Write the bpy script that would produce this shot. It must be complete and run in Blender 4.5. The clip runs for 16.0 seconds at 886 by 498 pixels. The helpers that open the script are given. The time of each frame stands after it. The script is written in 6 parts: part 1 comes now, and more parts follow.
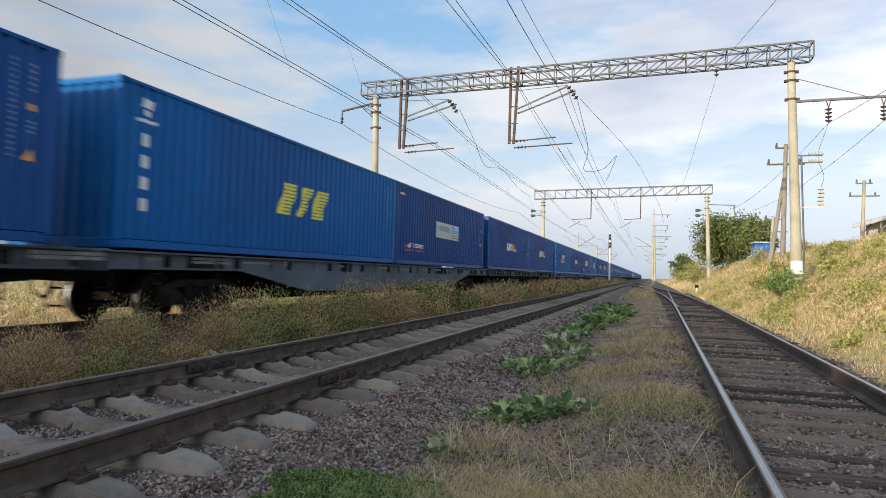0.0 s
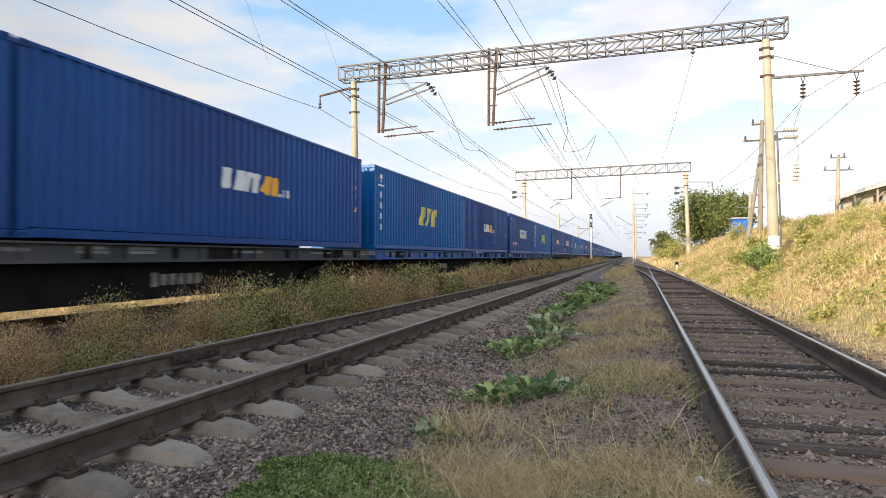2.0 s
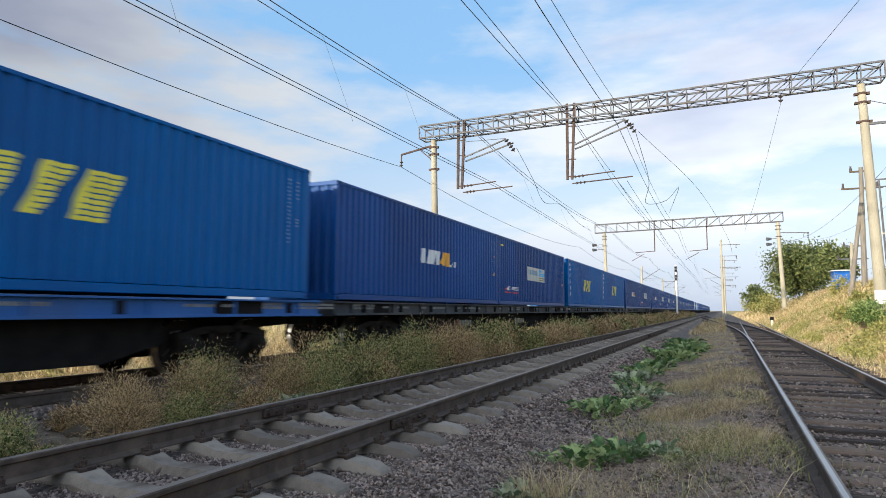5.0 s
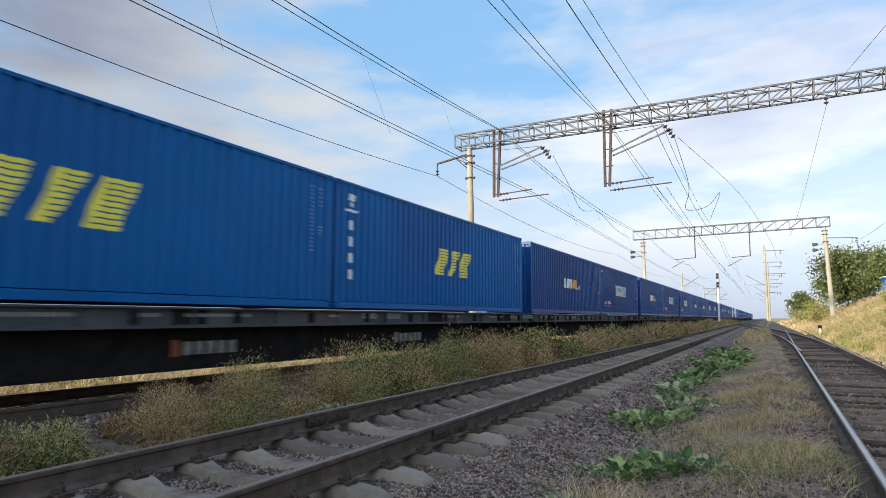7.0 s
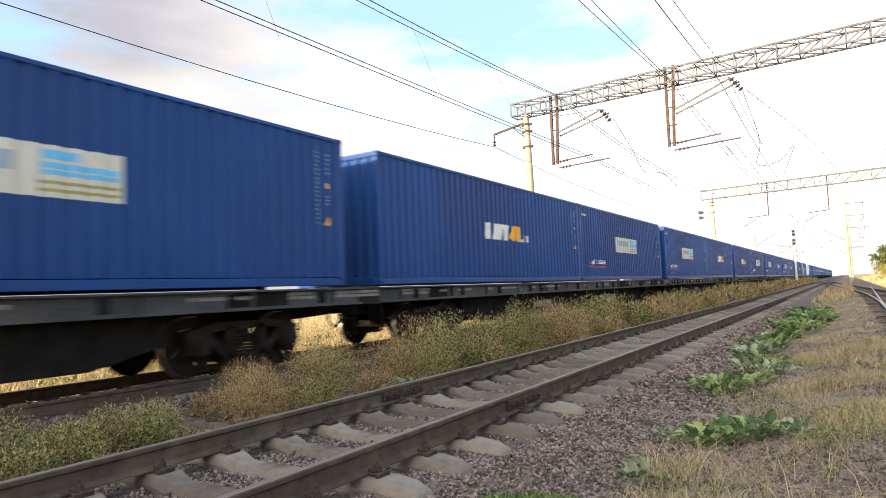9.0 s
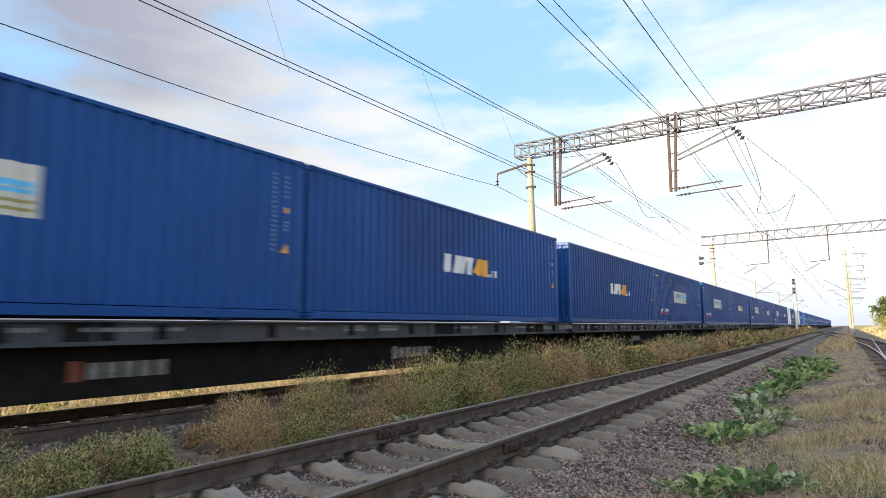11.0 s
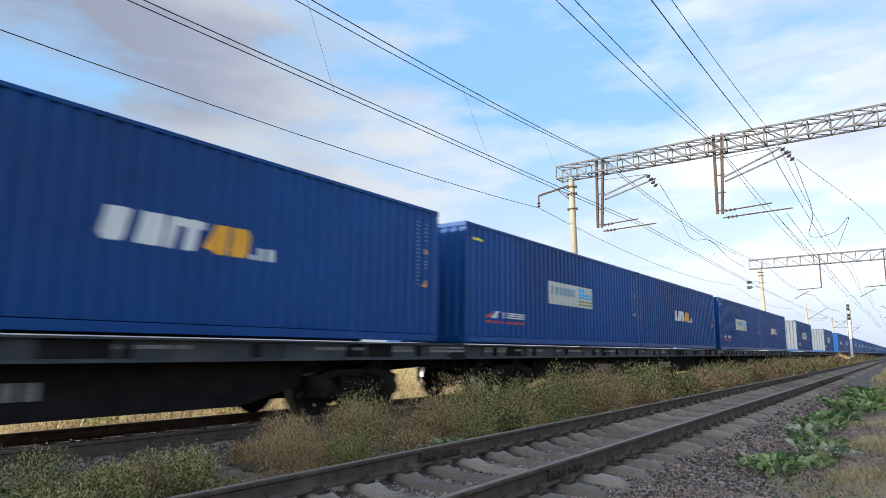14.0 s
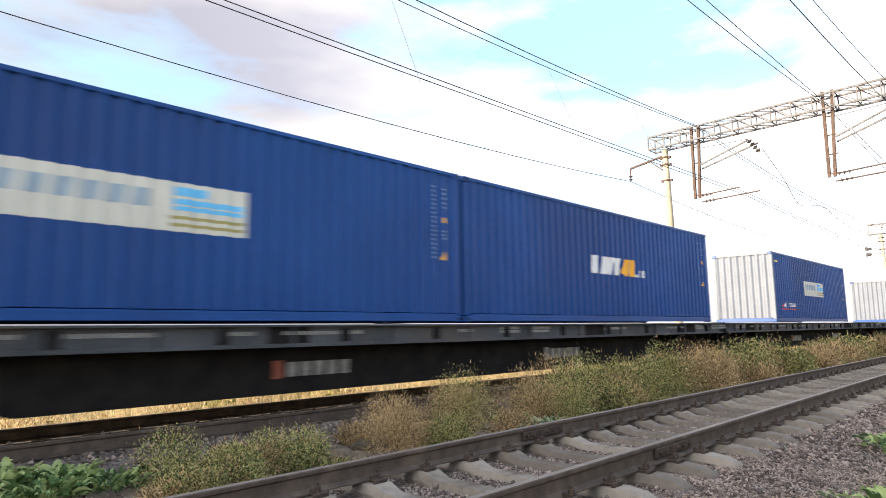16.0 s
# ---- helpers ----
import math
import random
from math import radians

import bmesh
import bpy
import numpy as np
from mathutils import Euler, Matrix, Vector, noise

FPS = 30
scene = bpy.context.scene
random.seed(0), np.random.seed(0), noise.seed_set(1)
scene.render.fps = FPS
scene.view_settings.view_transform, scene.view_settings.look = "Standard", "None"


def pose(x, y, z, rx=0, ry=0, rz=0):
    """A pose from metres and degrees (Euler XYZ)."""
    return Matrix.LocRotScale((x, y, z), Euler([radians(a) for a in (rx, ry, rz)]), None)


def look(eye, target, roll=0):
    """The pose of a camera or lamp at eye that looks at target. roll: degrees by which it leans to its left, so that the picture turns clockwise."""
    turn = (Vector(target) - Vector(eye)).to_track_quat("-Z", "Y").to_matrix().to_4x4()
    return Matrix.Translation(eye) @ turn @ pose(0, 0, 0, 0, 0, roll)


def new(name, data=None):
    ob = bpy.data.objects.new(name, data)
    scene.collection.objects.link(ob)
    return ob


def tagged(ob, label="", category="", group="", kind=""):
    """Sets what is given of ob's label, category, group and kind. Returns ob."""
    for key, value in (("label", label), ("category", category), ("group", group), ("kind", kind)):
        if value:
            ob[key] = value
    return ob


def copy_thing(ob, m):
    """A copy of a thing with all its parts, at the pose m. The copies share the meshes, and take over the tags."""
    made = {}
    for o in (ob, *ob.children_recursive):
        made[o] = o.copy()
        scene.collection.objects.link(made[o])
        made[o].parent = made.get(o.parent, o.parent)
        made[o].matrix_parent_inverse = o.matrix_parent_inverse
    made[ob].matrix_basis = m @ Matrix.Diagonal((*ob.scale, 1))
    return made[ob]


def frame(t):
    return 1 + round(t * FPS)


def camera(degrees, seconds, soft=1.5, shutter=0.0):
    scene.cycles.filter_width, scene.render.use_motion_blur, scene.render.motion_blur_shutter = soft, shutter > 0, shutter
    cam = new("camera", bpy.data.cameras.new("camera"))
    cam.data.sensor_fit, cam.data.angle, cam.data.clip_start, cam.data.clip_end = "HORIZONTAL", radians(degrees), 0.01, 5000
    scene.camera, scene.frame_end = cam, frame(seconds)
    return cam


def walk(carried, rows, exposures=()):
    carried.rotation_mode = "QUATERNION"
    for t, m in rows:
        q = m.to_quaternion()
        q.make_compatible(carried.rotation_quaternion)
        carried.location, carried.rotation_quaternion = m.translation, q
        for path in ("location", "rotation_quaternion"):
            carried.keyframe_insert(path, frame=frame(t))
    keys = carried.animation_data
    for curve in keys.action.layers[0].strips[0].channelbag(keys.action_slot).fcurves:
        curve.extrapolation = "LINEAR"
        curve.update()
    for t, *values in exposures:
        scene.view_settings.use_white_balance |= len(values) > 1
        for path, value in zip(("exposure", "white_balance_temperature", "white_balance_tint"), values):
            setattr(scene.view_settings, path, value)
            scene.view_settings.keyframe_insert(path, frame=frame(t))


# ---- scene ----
cam = camera(69.8, 16.0, 0.7, 0.25)
EXPOSURES = [(0, 0.40, 6050, 8), (1, 0.67, 6480, 10.5), (3.2, 0.76, 6450, 10.5), (4.2, 0.60, 5950, 8), (6.3, 0.515, 5800, 7), (7.5, 0.565, 5900, 7), (8, 0.97, 6450, 9), (8.5, 1.215, 7000, 12), (9.7, 1.315, 7000, 12), (11.8, 0.765, 5900, 7), (14.7, 0.715, 5800, 7), (15.2, 1.115, 6300, 10), (15.6, 1.315, 6500, 11), (16, 1.465, 6700, 12)]
PATH = [
    (0, (-0.069, -0.435, 1.017), (-0.69, 1.465, 1.091), 1.6),
    (0.5, (-0.069, -0.442, 1.02), (-0.663, 1.468, 1.048), 0.8),
    (1, (-0.064, -0.445, 1.023), (-0.622, 1.475, 1.015), -0.4),
    (1.5, (-0.061, -0.452, 1.027), (-0.585, 1.478, 1.018), -0.0),
    (2, (-0.06, -0.465, 1.031), (-0.628, 1.453, 1.053), 0.1),
    (2.5, (-0.063, -0.485, 1.035), (-0.695, 1.412, 1.057), -0.4),
    (3, (-0.068, -0.506, 1.04), (-0.754, 1.373, 1.061), -0.7),
    (3.5, (-0.073, -0.522, 1.046), (-0.8, 1.339, 1.131), 0.1),
    (4, (-0.077, -0.534, 1.052), (-0.826, 1.315, 1.204), 1.0),
    (4.2, (-0.078, -0.538, 1.054), (-0.834, 1.307, 1.215), 0.9),
    (6.5, (-0.112, -0.594, 1.096), (-0.984, 1.192, 1.315), -0.0),
    (7, (-0.12, -0.608, 1.097), (-1.015, 1.168, 1.31), 0.2),
    (7.5, (-0.133, -0.622, 1.097), (-1.081, 1.125, 1.314), 0.5),
    (8, (-0.143, -0.633, 1.097), (-1.184, 1.071, 1.211), -0.9),
    (8.5, (-0.149, -0.637, 1.1), (-1.219, 1.049, 1.21), -2.3),
    (9, (-0.153, -0.64, 1.103), (-1.219, 1.047, 1.234), -2.3),
    (9.5, (-0.159, -0.644, 1.105), (-1.222, 1.045, 1.236), -1.2),
    (9.7, (-0.161, -0.645, 1.106), (-1.203, 1.055, 1.262), -1.1),
    (12, (-0.175, -0.664, 1.124), (-1.262, 0.995, 1.382), 0.0),
    (12.5, (-0.18, -0.673, 1.124), (-1.28, 0.978, 1.377), 0.1),
    (13, (-0.184, -0.68, 1.126), (-1.291, 0.961, 1.41), 0.3),
    (13.5, (-0.188, -0.689, 1.127), (-1.328, 0.926, 1.43), 0.2),
    (14, (-0.192, -0.702, 1.127), (-1.349, 0.9, 1.438), 0.6),
    (14.5, (-0.202, -0.723, 1.124), (-1.432, 0.825, 1.425), 0.4),
    (15, (-0.211, -0.744, 1.122), (-1.541, 0.72, 1.414), 0.5),
    (15.5, (-0.212, -0.758, 1.121), (-1.586, 0.676, 1.362), 0.3),
    (16, (-0.208, -0.764, 1.123), (-1.584, 0.665, 1.377), -0.8),
]
walk(cam, [(t, look(e, g, r)) for t, e, g, r in PATH], EXPOSURES)

# ---------------------------------------------------------------- light
SUN_TO = Vector((-0.37, -0.92, 0.145)).normalized()
sun = new("sun", bpy.data.lights.new("sun", "SUN"))
sun.data.energy, sun.data.angle, sun.data.color = 5.0, radians(0.5), (1.0, 0.83, 0.58)
sun.matrix_world = look((0, 0, 60), Vector((0, 0, 60)) - SUN_TO)


def make_world():
    w = bpy.data.worlds.new("sky")
    scene.world = w
    w.use_nodes = True
    nt = w.node_tree
    nt.nodes.clear()
    nd, ln = nt.nodes.new, nt.links.new
    out, bg = nd("ShaderNodeOutputWorld"), nd("ShaderNodeBackground")
    sky = nd("ShaderNodeTexSky")
    sky.sky_type, sky.sun_disc = "NISHITA", False
    sky.sun_elevation, sky.sun_rotation = math.asin(SUN_TO.z), math.atan2(SUN_TO.x, SUN_TO.y)
    sky.altitude, sky.air_density, sky.dust_density = 400, 1.2, 1.5
    tc, mp, sep = nd("ShaderNodeTexCoord"), nd("ShaderNodeMapping"), nd("ShaderNodeSeparateXYZ")
    mp.inputs["Scale"].default_value = (1.3, 1.3, 4.5)
    mp.inputs["Location"].default_value = (3.1, 0.4, 0.25)
    ns = nd("ShaderNodeTexNoise")
    ns.inputs["Scale"].default_value, ns.inputs["Detail"].default_value, ns.inputs["Roughness"].default_value = 1.7, 7, 0.55
    rm = nd("ShaderNodeValToRGB")
    rm.color_ramp.elements[0].position, rm.color_ramp.elements[1].position = 0.45, 0.63
    hz = nd("ShaderNodeMapRange")
    hz.inputs["From Min"].default_value, hz.inputs["From Max"].default_value = 0.0, 0.36
    hz.inputs["To Min"].default_value, hz.inputs["To Max"].default_value = 1.0, 0.0
    add = nd("ShaderNodeMath")
    add.operation, add.use_clamp = "ADD", True
    # cloud tone: bright with lilac-grey bellies
    ns2 = nd("ShaderNodeTexNoise")
    ns2.inputs["Scale"].default_value, ns2.inputs["Detail"].default_value = 1.4, 5
    tone = nd("ShaderNodeValToRGB")
    tone.color_ramp.elements[0].position, tone.color_ramp.elements[0].color = 0.40, (0.62, 0.635, 0.75, 1)
    tone.color_ramp.elements[1].position, tone.color_ramp.elements[1].color = 0.60, (1.0, 0.985, 0.975, 1)
    gain = nd("ShaderNodeMix")
    gain.data_type, gain.blend_type = "RGBA", "MULTIPLY"
    gain.inputs["Factor"].default_value = 1.0
    gain.inputs["B"].default_value = (SKY_GAIN, SKY_GAIN, SKY_GAIN, 1)
    blue = nd("ShaderNodeMix")
    blue.data_type = "RGBA"
    blue.inputs["Factor"].default_value = 0.6
    blue.inputs["B"].default_value = (0.47, 0.81, 1.24, 1)
    mix = nd("ShaderNodeMix")
    mix.data_type = "RGBA"
    ln(tc.outputs["Generated"], mp.inputs["Vector"])
    ln(mp.outputs["Vector"], ns.inputs["Vector"])
    ln(mp.outputs["Vector"], ns2.inputs["Vector"])
    ln(tc.outputs["Generated"], sep.inputs["Vector"])
    ln(sep.outputs["Z"], hz.inputs["Value"])
    ln(ns.outputs["Fac"], rm.inputs["Fac"])
    ln(rm.outputs["Color"], add.inputs[0])
    ln(hz.outputs["Result"], add.inputs[1])
    pale = nd("ShaderNodeMath")
    pale.operation, pale.inputs[1].default_value = "MULTIPLY_ADD", 0.22
    ln(hz.outputs["Result"], pale.inputs[0])
    ln(ns2.outputs["Fac"], pale.inputs[2])
    ln(pale.outputs["Value"], tone.inputs["Fac"])
    ln(sky.outputs["Color"], gain.inputs["A"])
    ln(gain.outputs["Result"], blue.inputs["A"])
    ln(blue.outputs["Result"], mix.inputs["A"])
    # clouds opposite the low sun are the brightest
    dot, gm, lit = nd("ShaderNodeVectorMath"), nd("ShaderNodeMapRange"), nd("ShaderNodeMix")
    dot.operation = "DOT_PRODUCT"
    dot.inputs[1].default_value = (0.92, 0.40, 0.0)
    gm.inputs["From Min"].default_value, gm.inputs["From Max"].default_value = -0.75, 0.95
    gm.inputs["To Min"].default_value, gm.inputs["To Max"].default_value = CLOUD_DIM, CLOUD_BRIGHT
    lit.data_type, lit.blend_type = "RGBA", "MULTIPLY"
    lit.inputs["Factor"].default_value = 1.0
    ln(tc.outputs["Generated"], dot.inputs[0])
    ln(dot.outputs["Value"], gm.inputs["Value"])
    ln(tone.outputs["Color"], lit.inputs["A"])
    ln(gm.outputs["Result"], lit.inputs["B"])
    # haze low over the horizon
    haze, low = nd("ShaderNodeValToRGB"), nd("ShaderNodeMix")
    haze.color_ramp.elements[0].position, haze.color_ramp.elements[0].color = 0.0, (0.60, 0.63, 0.70, 1)
    haze.color_ramp.elements[1].position, haze.color_ramp.elements[1].color = 0.13, (1, 1, 1, 1)
    low.data_type, low.blend_type = "RGBA", "MULTIPLY"
    low.inputs["Factor"].default_value = 1.0
    ln(sep.outputs["Z"], haze.inputs["Fac"])
    ln(lit.outputs["Result"], low.inputs["A"])
    ln(haze.outputs["Color"], low.inputs["B"])
    ln(low.outputs["Result"], mix.inputs["B"])
    ln(add.outputs["Value"], mix.inputs["Factor"])
    # the warm glow round the low sun
    near, gl, halo, both = nd("ShaderNodeVectorMath"), nd("ShaderNodeMapRange"), nd("ShaderNodeMix"), nd("ShaderNodeMix")
    near.operation = "DOT_PRODUCT"
    near.inputs[1].default_value = SUN_TO
    gl.interpolation_type = "SMOOTHSTEP"
    gl.inputs["From Min"].default_value, gl.inputs["From Max"].default_value = 0.28, 1.0
    gl.inputs["To Min"].default_value, gl.inputs["To Max"].default_value = 0.0, SUN_GLOW
    halo.data_type, halo.blend_type = "RGBA", "MULTIPLY"
    halo.inputs["Factor"].default_value = 1.0
    halo.inputs["A"].default_value = (1.0, 0.91, 0.78, 1)
    both.data_type, both.blend_type = "RGBA", "ADD"
    both.inputs["Factor"].default_value = 1.0
    ln(tc.outputs["Generated"], near.inputs[0])
    ln(near.outputs["Value"], gl.inputs["Value"])
    ln(gl.outputs["Result"], halo.inputs["B"])
    ln(mix.outputs["Result"], both.inputs["A"])
    ln(halo.outputs["Result"], both.inputs["B"])
    ln(both.outputs["Result"], bg.inputs["Color"])
    bg.inputs["Strength"].default_value = 0.66
    ln(bg.outputs["Background"], out.inputs["Surface"])


SKY_GAIN, CLOUD_DIM, CLOUD_BRIGHT, SUN_GLOW = 0.14, 0.48, 1.46, 1.65
make_world()


# ---------------------------------------------------------------- materials
def surface(name, c1, c2, scale=6.0, rough=0.8, metal=0.0, bump=0.3, fine=90.0, stretch=(1, 1, 1), dirt=None, island=0.0, spec=0.25, objrand=0.0):
    """Two tones mixed at two scales, with fine relief; dirt: a third tone in patches."""
    m = bpy.data.materials.new(name)
    m.use_nodes = True
    nt = m.node_tree
    nd, ln = nt.nodes.new, nt.links.new
    b = nt.nodes["Principled BSDF"]
    b.inputs["Roughness"].default_value, b.inputs["Metallic"].default_value = rough, metal
    b.inputs["Specular IOR Level"].default_value = spec
    tc, mp = nd("ShaderNodeTexCoord"), nd("ShaderNodeMapping")
    mp.inputs["Scale"].default_value = stretch
    ln(tc.outputs["Object"], mp.inputs["Vector"])
    big, small = nd("ShaderNodeTexNoise"), nd("ShaderNodeTexNoise")
    big.inputs["Scale"].default_value, big.inputs["Detail"].default_value = scale, 5
    small.inputs["Scale"].default_value, small.inputs["Detail"].default_value = fine, 3
    ln(mp.outputs["Vector"], big.inputs["Vector"])
    ln(mp.outputs["Vector"], small.inputs["Vector"])
    avg = nd("ShaderNodeMath")
    avg.operation = "MULTIPLY_ADD"
    avg.inputs[1].default_value = 0.45
    sc = nd("ShaderNodeMath")
    sc.operation = "MULTIPLY"
    sc.inputs[1].default_value = 0.55
    ln(big.outputs["Fac"], sc.inputs[0])
    ln(small.outputs["Fac"], avg.inputs[0])
    ln(sc.outputs["Value"], avg.inputs[2])
    src = avg.outputs["Value"]
    if island or objrand:
        rnd = nd("ShaderNodeNewGeometry") if island else nd("ShaderNodeObjectInfo")
        a2 = nd("ShaderNodeMath")
        a2.operation = "MULTIPLY_ADD"
        a2.inputs[1].default_value = island or objrand
        ln(rnd.outputs["Random Per Island" if island else "Random"], a2.inputs[0])
        off = nd("ShaderNodeMath")
        off.operation = "SUBTRACT"
        off.inputs[1].default_value = 0.5 * (island or objrand)
        ln(src, off.inputs[0])
        ln(off.outputs["Value"], a2.inputs[2])
        src = a2.outputs["Value"]
    ramp = nd("ShaderNodeValToRGB")
    ramp.color_ramp.elements[0].position, ramp.color_ramp.elements[0].color = 0.34, (*c1, 1)
    ramp.color_ramp.elements[1].position, ramp.color_ramp.elements[1].color = 0.66, (*c2, 1)
    ln(src, ramp.inputs["Fac"])
    col = ramp.outputs["Color"]
    if dirt:
        dn, dr, mx = nd("ShaderNodeTexNoise"), nd("ShaderNodeValToRGB"), nd("ShaderNodeMix")
        dn.inputs["Scale"].default_value, dn.inputs["Detail"].default_value = scale * 0.37, 8
        dr.color_ramp.elements[0].position, dr.color_ramp.elements[1].position = 0.52, 0.72
        mx.data_type = "RGBA"
        mx.inputs["B"].default_value = (*dirt, 1)
        ln(mp.outputs["Vector"], dn.inputs["Vector"])
        ln(dn.outputs["Fac"], dr.inputs["Fac"])
        ln(dr.outputs["Color"], mx.inputs["Factor"])
        ln(col, mx.inputs["A"])
        col = mx.outputs["Result"]
    ln(col, b.inputs["Base Color"])
    if bump:
        bp = nd("ShaderNodeBump")
        bp.inputs["Strength"].default_value, bp.inputs["Distance"].default_value = bump, 0.01
        ln(avg.outputs["Value"], bp.inputs["Height"])
        ln(bp.outputs["Normal"], b.inputs["Normal"])
    return m


def leafy(name, c1, c2, rough=0.65, through_light=0.25, single=False):
    m = surface(name, c1, c2, 1.2, rough, 0, 0.0, 30, island=0.0 if single else 0.7, spec=0.25, objrand=0.7 if single else 0.0)
    nt = m.node_tree
    b, out = nt.nodes["Principled BSDF"], nt.nodes["Material Output"]
    tr, mx = nt.nodes.new("ShaderNodeBsdfTranslucent"), nt.nodes.new("ShaderNodeMixShader")
    ramp = [n for n in nt.nodes if n.bl_idname == "ShaderNodeValToRGB"][0]
    nt.links.new(ramp.outputs["Color"], tr.inputs["Color"])
    mx.inputs["Fac"].default_value = through_light
    nt.links.new(b.outputs["BSDF"], mx.inputs[1])
    nt.links.new(tr.outputs["BSDF"], mx.inputs[2])
    nt.links.new(mx.outputs["Shader"], out.inputs["Surface"])
    return m


M_CONCRETE = surface("concrete", (0.133, 0.108, 0.089), (0.259, 0.218, 0.179), 9, 0.95, bump=0.25, fine=140, dirt=(0.112, 0.081, 0.062), objrand=0.35)
M_POST = surface("post_concrete", (0.2772, 0.252, 0.1974), (0.42, 0.3822, 0.3024), 1.6, 0.9, bump=0.4, fine=40, stretch=(1, 1, 0.35), dirt=(0.1932, 0.1596, 0.1176))
M_RAILSIDE = surface("rail_rust", (0.054, 0.0406, 0.0336), (0.1125, 0.0841, 0.0672), 8, 0.8, 0.1, 0.4, 120, dirt=(0.147, 0.1102, 0.0854))
M_RAILTOP = surface("rail_head_worn", (0.176, 0.132, 0.104), (0.288, 0.232, 0.192), 5, 0.6, 0.35, 0.1, 80, (1, 0.1, 1))
M_RAILSHINE = surface("rail_head_polished", (0.36, 0.355, 0.35), (0.52, 0.51, 0.50), 5, 0.38, 1.0, 0.05, 80, (1, 0.1, 1))
M_CLIP = surface("rail_clip_iron", (0.036, 0.027, 0.024), (0.112, 0.080, 0.064), 14, 0.8, 0.4, 0.4)
M_WOOD = surface("sleeper_wood", (0.038, 0.027, 0.022), (0.185, 0.13, 0.097), 5, 0.92, bump=0.8, fine=60, stretch=(0.35, 3.5, 2), objrand=0.5)
M_STONE = surface("ballast", (0.085, 0.063, 0.056), (0.36, 0.278, 0.236), 3, 0.95, bump=0.5, fine=60, island=0.42, spec=0.15)
M_WEEDSTEM = leafy("dry_weed", (0.135, 0.086, 0.038), (0.60, 0.42, 0.22), 0.8, 0.1)
M_WEEDGREEN = leafy("grey_green_weed", (0.062, 0.082, 0.022), (0.40, 0.38, 0.145), 0.75, 0.1)
M_STRAW = leafy("straw", (0.294, 0.211, 0.105), (0.665, 0.518, 0.289), 0.75, 0.15)
M_GOLD = leafy("golden_grass", (0.31, 0.225, 0.105), (0.72, 0.57, 0.34), 0.75, 0.3)
M_GRASS = leafy("green_grass", (0.0546, 0.1064, 0.0243), (0.3042, 0.3744, 0.1332), 0.65)
M_LEAF = leafy("broad_leaf", (0.075, 0.135, 0.042), (0.37, 0.44, 0.18), 0.6, 0.25, True)
M_LEAFDULL = leafy("dusty_leaf", (0.136, 0.178, 0.093), (0.425, 0.442, 0.281), 0.7, 0.25, True)
M_TREE = leafy("tree_leaf", (0.06, 0.085, 0.028), (0.19, 0.21, 0.075), 0.6)
M_SCRUB = leafy("scrub_leaf", (0.17, 0.18, 0.05), (0.42, 0.38, 0.14), 0.7)
M_TIMBER = surface("weathered_timber", (0.14, 0.122, 0.102), (0.27, 0.24, 0.205), 5, 0.9, bump=0.5, stretch=(2, 2, 0.3))
M_PORCELAIN = surface("dusty_porcelain", (0.36, 0.33, 0.27), (0.52, 0.48, 0.40), 6, 0.4, 0, 0)
M_BARK = surface("bark", (0.06, 0.045, 0.03), (0.14, 0.11, 0.08), 8, 0.95, bump=0.8)
M_STEEL = surface("gantry_steel", (0.075, 0.078, 0.090), (0.16, 0.163, 0.185), 6, 0.7, 0.3, 0.2, dirt=(0.12, 0.095, 0.085))
M_RUST = surface("rusty_bracket", (0.055, 0.038, 0.034), (0.115, 0.078, 0.065), 7, 0.85, 0.2, 0.4)
M_WIRE = surface("wire", (0.045, 0.045, 0.05), (0.09, 0.085, 0.09), 4, 0.6, 0.6, 0)
M_INSUL = surface("insulator_glaze", (0.035, 0.03, 0.035), (0.09, 0.075, 0.07), 6, 0.25, 0, 0)
M_WHITE = surface("white_paint", (0.66, 0.65, 0.62), (0.80, 0.79, 0.77), 3, 0.6, 0, 0.1, dirt=(0.5, 0.48, 0.44))
M_NAVY = surface("navy_paint", (0.007, 0.050, 0.195), (0.012, 0.071, 0.262), 0.6, 0.36, 0, 0.06, 14, dirt=(0.012, 0.045, 0.165), objrand=0.25, spec=0.13)
M_BRIGHT = surface("bright_blue_paint", (0.002, 0.083, 0.27), (0.004, 0.108, 0.35), 0.6, 0.36, 0, 0.06, 14, dirt=(0.008, 0.072, 0.25), objrand=0.2, spec=0.13)
M_PALE = surface("pale_grey_paint", (0.115, 0.137, 0.185), (0.155, 0.180, 0.235), 0.8, 0.55, 0, 0.06, 14)
M_ROOF = surface("container_roof", (0.16, 0.17, 0.20), (0.30, 0.31, 0.33), 1.5, 0.6, 0, 0.1)
M_YELLOW = surface("yellow_print", (0.70, 0.62, 0.06), (0.80, 0.72, 0.10), 3, 0.5, 0, 0)
M_ORANGE = surface("orange_print", (0.75, 0.36, 0.03), (0.85, 0.44, 0.05), 3, 0.5, 0, 0)
M_PRINT = surface("white_print", (0.62, 0.63, 0.64), (0.75, 0.75, 0.75), 3, 0.5, 0, 0)
M_WORNRED = surface("worn_red_print", (0.14, 0.045, 0.03), (0.34, 0.10, 0.06), 6, 0.7, 0, 0.1, 30)
M_WORN = surface("worn_print", (0.124, 0.1209, 0.1147), (0.3224, 0.3162, 0.3038), 6, 0.7, 0, 0.1, 30)
